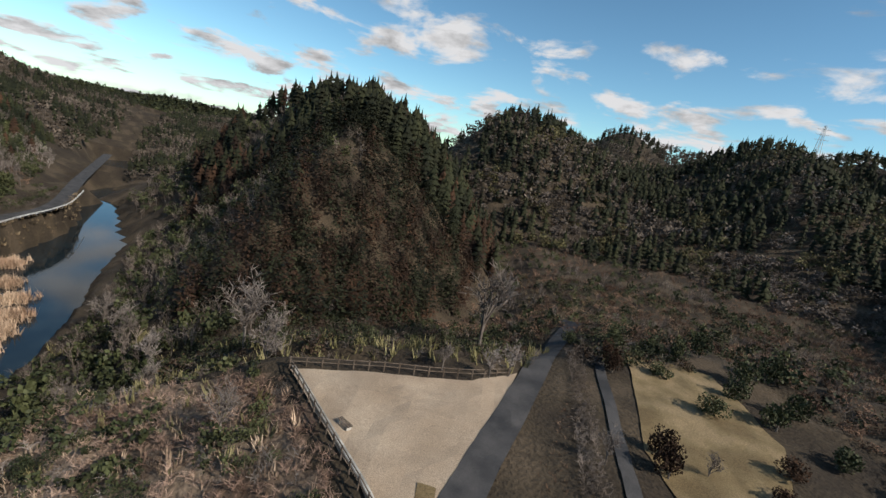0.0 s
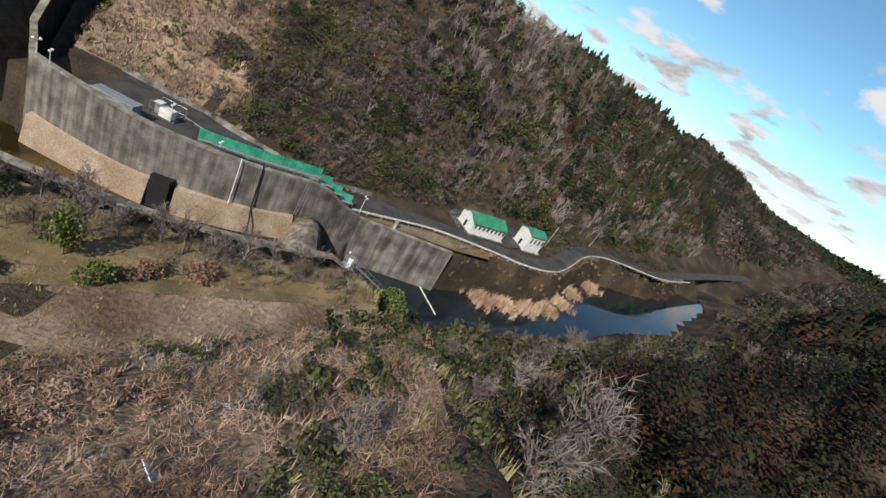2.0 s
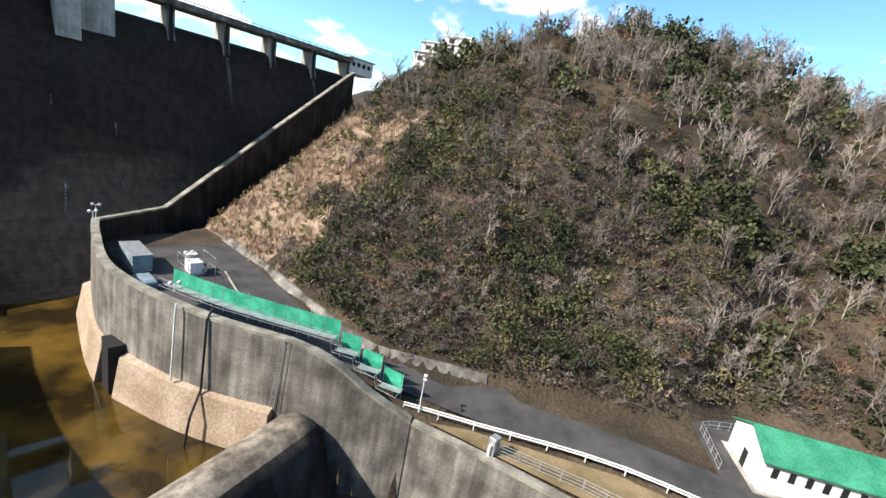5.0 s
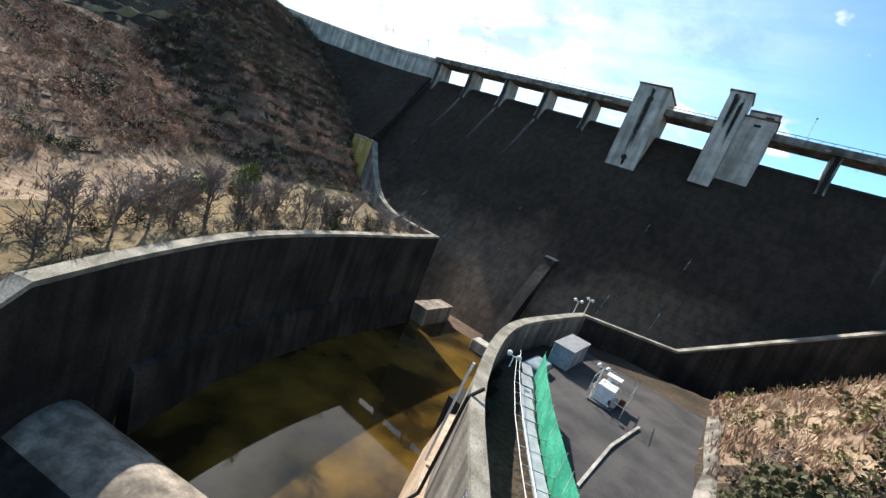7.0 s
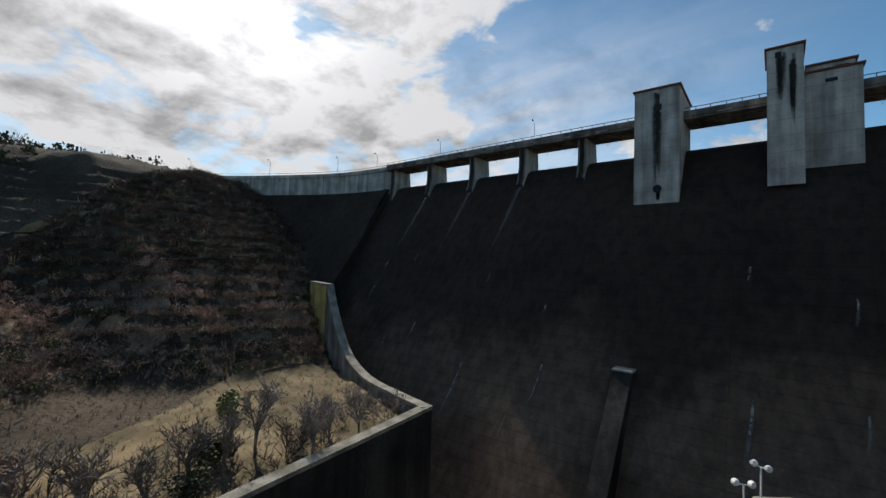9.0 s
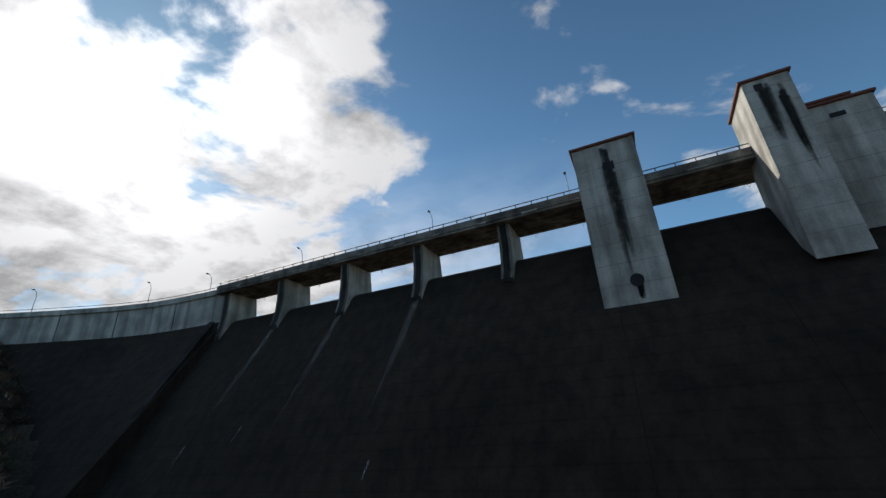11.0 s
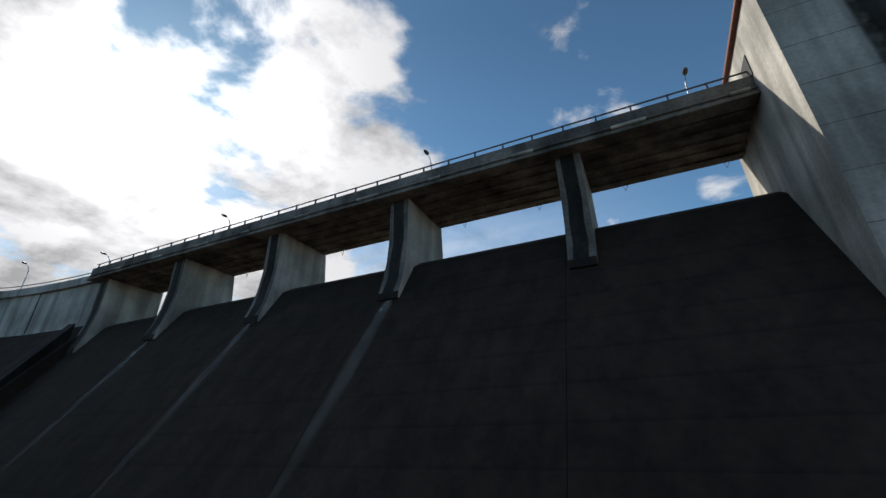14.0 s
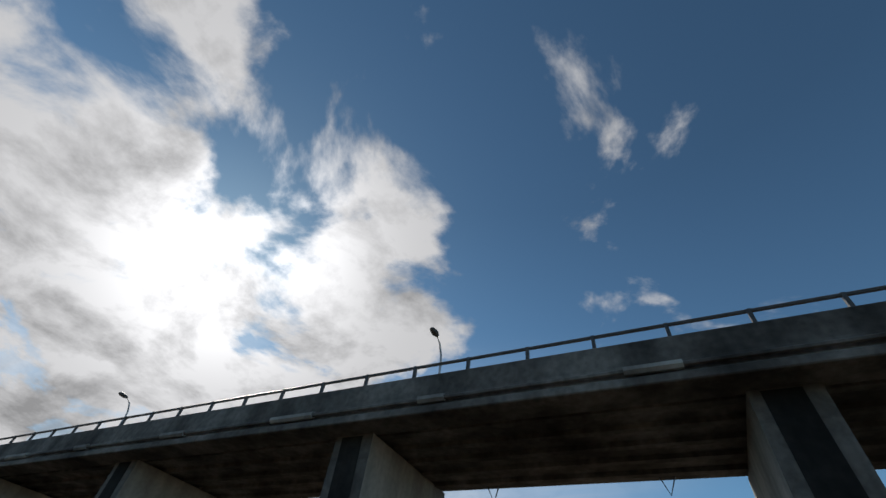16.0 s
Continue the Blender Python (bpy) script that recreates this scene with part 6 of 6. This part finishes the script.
for z, a in ((10.5, 0), (9.0, 120), (8.0, 230)):
    part("antenna", tube_bm([(0.7 * math.cos(radians(a)), 0.7 * math.sin(radians(a)), z), (1.3 * math.cos(radians(a)), 1.3 * math.sin(radians(a)), z)], 0.7, 12), M["white"], mast)

M["lawn_rough"] = mat("rough_dry_grass", (0.11, 0.085, 0.045), (0.26, 0.20, 0.115), 0.25, 1.0, 0.6, c3=(0.17, 0.13, 0.07), fine=5)
# ---- the park on the plateau ----
def draped(name, poly, lift, material, label, category, step=1.5):
    """A sheet over the land inside a polygon."""
    P = np.array(poly, float)
    x0, y0 = P.min(0)
    x1, y1 = P.max(0)
    X, Y = np.meshgrid(np.arange(x0, x1 + step, step), np.arange(y0, y1 + step, step))
    px, py = X.ravel(), Y.ravel()
    inside = np.zeros(len(px), bool)
    for (ax, ay), (bx, by) in zip(P, np.roll(P, -1, 0)):
        c = ((ay > py) != (by > py)) & (px < (bx - ax) * (py - ay) / (by - ay + 1e-12) + ax)
        inside ^= c
    bm = bmesh.new()
    vs = [bm.verts.new((x, y, 0)) for x, y in poly]
    bm.faces.new(vs)
    for ax, lo, hi, n in ((0, x0, x1, (1, 0, 0)), (1, y0, y1, (0, 1, 0))):
        for c in np.arange(lo + step, hi, step):
            bmesh.ops.bisect_plane(bm, geom=bm.verts[:] + bm.edges[:] + bm.faces[:], plane_co=(c, c, 0), plane_no=n)
    co = np.array([v.co[:] for v in bm.verts])
    z = land(co[:, 0], co[:, 1])
    for v, h in zip(bm.verts, z):
        v.co.z = h + lift
    me = bpy.data.meshes.new(name)
    bmesh.ops.recalc_face_normals(bm, faces=bm.faces)
    bm.to_mesh(me)
    bm.free()
    me.materials.append(material)
    return tagged(new(name, me), label, category, kind="structure")


draped("plaza", [(20.4, -112.6), (9.7, -115.4), (-0.6, -118), (-6.4, -123), (-3.0, -110), (1.2, -98), (3.0, -84), (0.5, -80), (-1.0, -88), (7.0, -98)], 0.16, M["sand"], "bare sandy plaza with worn tracks", "plaza")
ROADP = resample([(4.2, -78, 0), (1.6, -90, 0), (-1.4, -101, 0), (-4.6, -111, 0), (-8.4, -123, 0), (-12.6, -137, 0), (-17.4, -151, 0), (-21.4, -163, 0), (-21.0, -175, 0)], 3.0)
nn = plan_normals(ROADP)
draped("park_road", [(p.x - n.x * 1.7, p.y - n.y * 1.7) for p, n in zip(ROADP, nn)] + [(p.x + n.x * 1.7, p.y + n.y * 1.7) for p, n in list(zip(ROADP, nn))[::-1]], 0.22, M["asphalt"], "narrow grey park road", "road")
draped("lawn", [(-19.5, -112), (-22.5, -126), (-24.5, -138), (-36.5, -134.5), (-37, -118), (-30, -104), (-21, -103)], 0.16, M["lawn"], "golden dry lawn with shrubs", "lawn")
draped("walkway", [(-15.0, -100), (-16.4, -115), (-18.2, -131), (-20.0, -138), (-34, -146), (-33.5, -147.5), (-21.2, -140), (-19.6, -131), (-17.8, -115), (-16.6, -100)], 0.2, M["asphalt"], "dark park walkway edged by hedges", "walkway")


def on_land(pts, lift=0.0):
    a = np.array(pts, float)
    z = land(a[:, 0], a[:, 1])
    return [(x, y, float(h) + lift) for (x, y), h in zip(pts, z)]


fence_line("timber_fence", on_land([(-2.5, -87), (2.4, -92.6), (7.3, -98), (12.0, -103.2), (16.6, -108.4), (20.7, -113)], 0.1), 1.25, 1.8, "weathered timber post and rail fence on the plaza edge", (M["wood"], M["wood"]), "fence", rails=(0.5, 0.92), r_post=0.09, r_rail=0.06)
fence_line("timber_fence", on_land([(20.7, -113.2), (15, -114.7), (9.7, -116), (4.4, -117.2), (-0.7, -118.6), (-5.0, -121.5)], 0.1), 1.25, 1.8, "weathered timber post and rail fence above the gully", (M["wood"], M["wood"]), "fence", rails=(0.5, 0.92), r_post=0.09, r_rail=0.06)
V, F = sweep([Vector(p) for p in on_land([(-2.0, -87.6), (7.0, -98.5), (20.2, -113.1)])], [(-0.2, 0.0), (0.2, 0.0), (0.2, 0.3), (-0.2, 0.3)])
tagged(mesh_obj("kerb", V, F, M["conc"]), "concrete kerb along the plaza edge", "kerb", kind="structure")
be = empty("park_bench", on_land([(10.9, -104.8)], 0.16)[0], "dark timber park bench on the sand", "bench")
be.rotation_euler = (0, 0, radians(-35))
for k in range(3):
    part("seat_slat", box_bm(-0.9, -0.28 + k * 0.2, 0.42, 0.9, -0.12 + k * 0.2, 0.47, 0.01), M["wood"], be)
for s in (-0.65, 0.65):
    part("leg", box_bm(s - 0.08, -0.25, 0, s + 0.08, 0.3, 0.42, 0.01), M["conc"], be)
wb = empty("sign_board", on_land([(19.7, -95.0)], 0)[0], "small blank white notice board on posts", "sign")
part("board", box_bm(-0.7, -0.03, 0.5, 0.7, 0.03, 1.5), M["white"], wb)
for s in (-0.6, 0.6):
    part("post", box_bm(s - 0.04, -0.04, -0.2, s + 0.04, 0.04, 1.5), M["metal"], wb)
wb.rotation_euler = (radians(-35), 0, radians(50))
# stepped path with a log edge on the slope
sp = empty("timber_steps", on_land([(24, -100)], 0)[0], "timber-edged steps on the brushy slope", "steps")
for k in range(14):
    x, y = 12.5 + k * 1.5, -97.0 + k * 0.9
    z = float(land(np.array([x]), np.array([y]))[0])
    part("step_log", tube_bm([(x - 0.9, y + 1.2, z + 0.12), (x + 0.9, y - 1.2, z + 0.12)], 0.12, 6), M["wood"], sp)
settle(sp)

# ---- single trees and shrubs ----
def tree_obj(name, loc, crown, material, s, stretch, seed, label, category, group=""):
    e = empty(name, loc, label, category, group)
    V, F = crown
    part_me = mesh_from("crown", V * np.array((s, s, s * stretch)), F, material)
    c = new("crown", part_me)
    c.parent = e
    c.rotation_euler = (0, 0, seed * 1.3)
    return e


BIG = [bare_proto(90 + k, (6, 5, 5, 4), 0.6, 0.02, 3, 0.40, 0.0048) for k in range(3)]


def bare_tree(x, y, h, k, label, group):
    z = float(land(np.array([x]), np.array([y]))[0]) - 0.1
    e = tree_obj("bare_tree", (x, y, z), BIG[k % 3], M["grey_twig"], h, 1.0, k, label, "tree", group)
    part("trunk", tube_bm([(0, 0, -0.2), (0, 0, h * 0.2), (0.02 * h, 0, h * 0.38)], [h * 0.016, h * 0.013, h * 0.008], 7), M["bark"], e)
    return e


r = random.Random(4)
for k in range(16):
    y = -47 - k * 3.05
    x = float(lerp_line(BASIN_L, np.array([y]))[0]) - r.uniform(3.0, 7.5)
    bare_tree(x, y, r.uniform(5.6, 8.4), k, "leafless grey tree on the terrace beside the basin", "terrace trees")
bare_tree(-1.5, -146, 21, 0, "large pale leafless tree at the forest edge", "")
bare_tree(27, -119, 12, 1, "grey leafless tree on the bank", "bank trees")
bare_tree(33, -124, 13, 2, "grey leafless tree on the bank", "bank trees")
bare_tree(23, -104, 7, 2, "pale leafless shrub tree on the slope", "bank trees")
for x, y, h in ((-2.6, -119.6, 5), (-5.2, -121.6, 5.5), (3.4, -119.4, 4.5), (-14.4, -108, 4.6), (-25, -110, 3.6)):
    bare_tree(x, y, h, int(-x) % 3, "small pale leafless tree by the plaza", "plaza trees")
for x, y, h in ((52, -128, 9), (62, -134, 10), (70, -142, 10), (46, -121, 8), (84, -152, 11), (56, -118, 7)):
    bare_tree(x, y, h, int(x) % 3, "pale leafless tree above the river bank", "bank trees")

GREEN = [blob_proto(100 + k, 900, 0.075, 9, 0.8) for k in range(3)]
M["bright_leaf"] = mat("bright_evergreen_leaves", (0.07, 0.095, 0.02), (0.17, 0.20, 0.055), 0.5, 0.6, 0, fine=3, tint=True)


def shrub(name, x, y, s, st, k, material, label, group):
    z = float(land(np.array([x]), np.array([y]))[0]) - 0.15
    e = tree_obj(name, (x, y, z), GREEN[k % 3], material, s, st, k, label, "shrub", group)
    part("stem", tube_bm([(0, 0, -0.2), (0, 0, s * 0.7)], [0.09 * s, 0.05 * s], 6), M["bark"], e)
    return e


def round_crown(seed, n=1500):
    """A clipped-looking round crown of small leaves, radius 1, on z = 0."""
    r = np.random.default_rng(seed)
    d = rng_unit(r, n)
    p = d * (r.uniform(0.72, 1.0, (n, 1)) + 0.07 * np.sin(5 * d[:, :1] + 3 * d[:, 1:2])) + (0, 0, 0.93)
    return leaf_cards(r, p, 0.065)


GREEN.append(round_crown(3))
GREEN[0], GREEN[-1] = GREEN[-1], GREEN[0]
shrub("round_evergreen", 66.2, -108.2, 3.4, 1.1, 0, M["bright_leaf"], "large round bright green evergreen by the wall end", "")
GREEN[0], GREEN[-1] = GREEN[-1], GREEN[0]
for k, (x, y, s, st) in enumerate(((39.0, -77.8, 1.9, 1.0), (40.6, -73.0, 1.8, 2.0), (30, -52, 2.0, 0.8))):
    shrub("evergreen_shrub", x, y, s, st, k, M["bright_leaf"], "bright evergreen shrub on the dry terrace", "terrace shrubs")
for k, (x, y, s, st) in enumerate(((41.7, -59.8, 2.3, 0.75), (45.2, -62.5, 1.8, 0.7))):
    shrub("evergreen_shrub", x, y, s, st, k, M["leaf"], "dark evergreen shrub behind the basin wall", "terrace shrubs")
for k, (x, y, s) in enumerate(((42.5, -80.5, 2.0), (45.5, -84.5, 2.0), (35, -70, 1.8))):
    shrub("russet_shrub", x, y, s, 0.75, k, M["brush"], "clipped russet shrub on the dry terrace", "terrace shrubs")
for k, (x, y, s, st) in enumerate(((-27.5, -131, 1.7, 0.8), (-31, -122.5, 2.0, 0.9), (-36.5, -128, 1.8, 1.1), (-38.5, -122, 1.9, 1.3), (-40, -133, 2.2, 1.2), (-43, -126, 2.0, 1.2), (-42, -117, 1.9, 1.0), (-46, -138, 2.4, 1.3), (-33, -138.5, 1.8, 1.3), (-24, -141.5, 1.7, 1.2), (-38, -142, 2.0, 1.4), (-48, -112, 2.1, 1.1), (-29, -140.5, 1.5, 1.2), (-16.5, -143, 1.5, 1.0))):
    shrub("evergreen_shrub", x, y, s, st, k, M["leaf"], "dark evergreen shrub on the park lawn", "park shrubs")
for k, (x, y, s, st) in enumerate(((-20.6, -133, 1.5, 1.6), (-20.4, -129.5, 1.4, 1.5), (-21.0, -112.0, 1.5, 1.5), (-20.6, -108.5, 1.5, 1.6), (-34, -112, 1.6, 0.9), (-31, -108.5, 1.4, 0.8))):
    shrub("russet_shrub", x, y, s, st, k, M["rust"], "dark russet shrub on the park lawn", "park shrubs")
P = np.array(on_land([(-12.2 - 0.11 * (-100 - y) + dx, y) for y in np.arange(-134, -92, 0.8) for dx in (-0.6, 0.3, 1.0)], -0.1))
scatter("hedge", BRS, P, (1.8, 2.5), (0.7, 0.9), M["twig"], 60, "pinkish leafless hedge along the walkway", "hedge", (0.9, 1.3))
P = places(-12, 0, -140, -96, 0.8, 61, lambda x, y, z: (x < -4.2 - (-100 - y) * 0.31 - 2.0) & (x > -9.8 - (-100 - y) * 0.16))
scatter("dark_verge_grass", TUF, P, (0.3, 0.6), (0.7, 1.0), M["brush"], 62, "dark rough grass beside the park road", "grass")

# terraced planting rows on the hillside beside the dam
tr = empty("terrace_rows", (-10, -45, 20), "rows of low timber terraces on the brushy hillside", "terrace", kind="structure")
for k in range(13):
    x = 17.5 - k * 3.2
    pts = on_land([(x + 0.35 * j * (1 if k % 2 else 0.8), -22 - 5.0 * j) for j in range(0, 5 + k % 4)], 0.12)
    part("terrace_log", tube_bm(pts, 0.16, 5), M["wood"], tr)
settle(tr)
for y0, y1, x0, z in ((-52, -100, 2.0, 0), (-50, -92, -26.0, 0)):
    pts = on_land([(x0 - 0.1 * (j % 3), y0 + (y1 - y0) * j / 12) for j in range(13)])
    draped("hill_path", [(p[0] - 0.8, p[1]) for p in pts] + [(p[0] + 0.8, p[1]) for p in pts[::-1]], 0.25, M["lawn"], "pale footpath across the hillside", "path")
draped("terrace", [(12, -35), (20, -50), (31, -66), (40, -80), (47, -92), (54, -104), (60, -113), (66, -113), (65, -107), (60.5, -98), (56.5, -90), (52, -79), (49, -65), (47.6, -50), (47, -42), (34, -36), (24, -32)], 0.07, M["lawn_rough"], "rough dry grass terrace behind the basin wall", "terrace")
draped("terrace_path", [(22, -47), (31, -62), (39, -74), (46, -86), (52, -98), (60, -111), (63, -110), (55.5, -97), (49, -85), (42, -72.5), (34, -60), (25, -46)], 0.14, M["lawn"], "pale dry grass track along the terrace", "path")
# power pylon on the far ridge
py = empty("pylon", (-310, -560, float(land(np.array([-310.0]), np.array([-560.0]))[0])), "steel lattice power pylon on the far ridge", "pylon")
for px, q in ((-3, -3), (3, -3), (3, 3), (-3, 3)):
    part("leg", tube_bm([(px, q, 0), (px * 0.2, q * 0.2, 42)], 0.25, 4), M["metal"], py)
for z in (28, 33, 38):
    part("cross_arm", tube_bm([(-7, 0, z), (7, 0, z)], 0.25, 4), M["metal"], py)
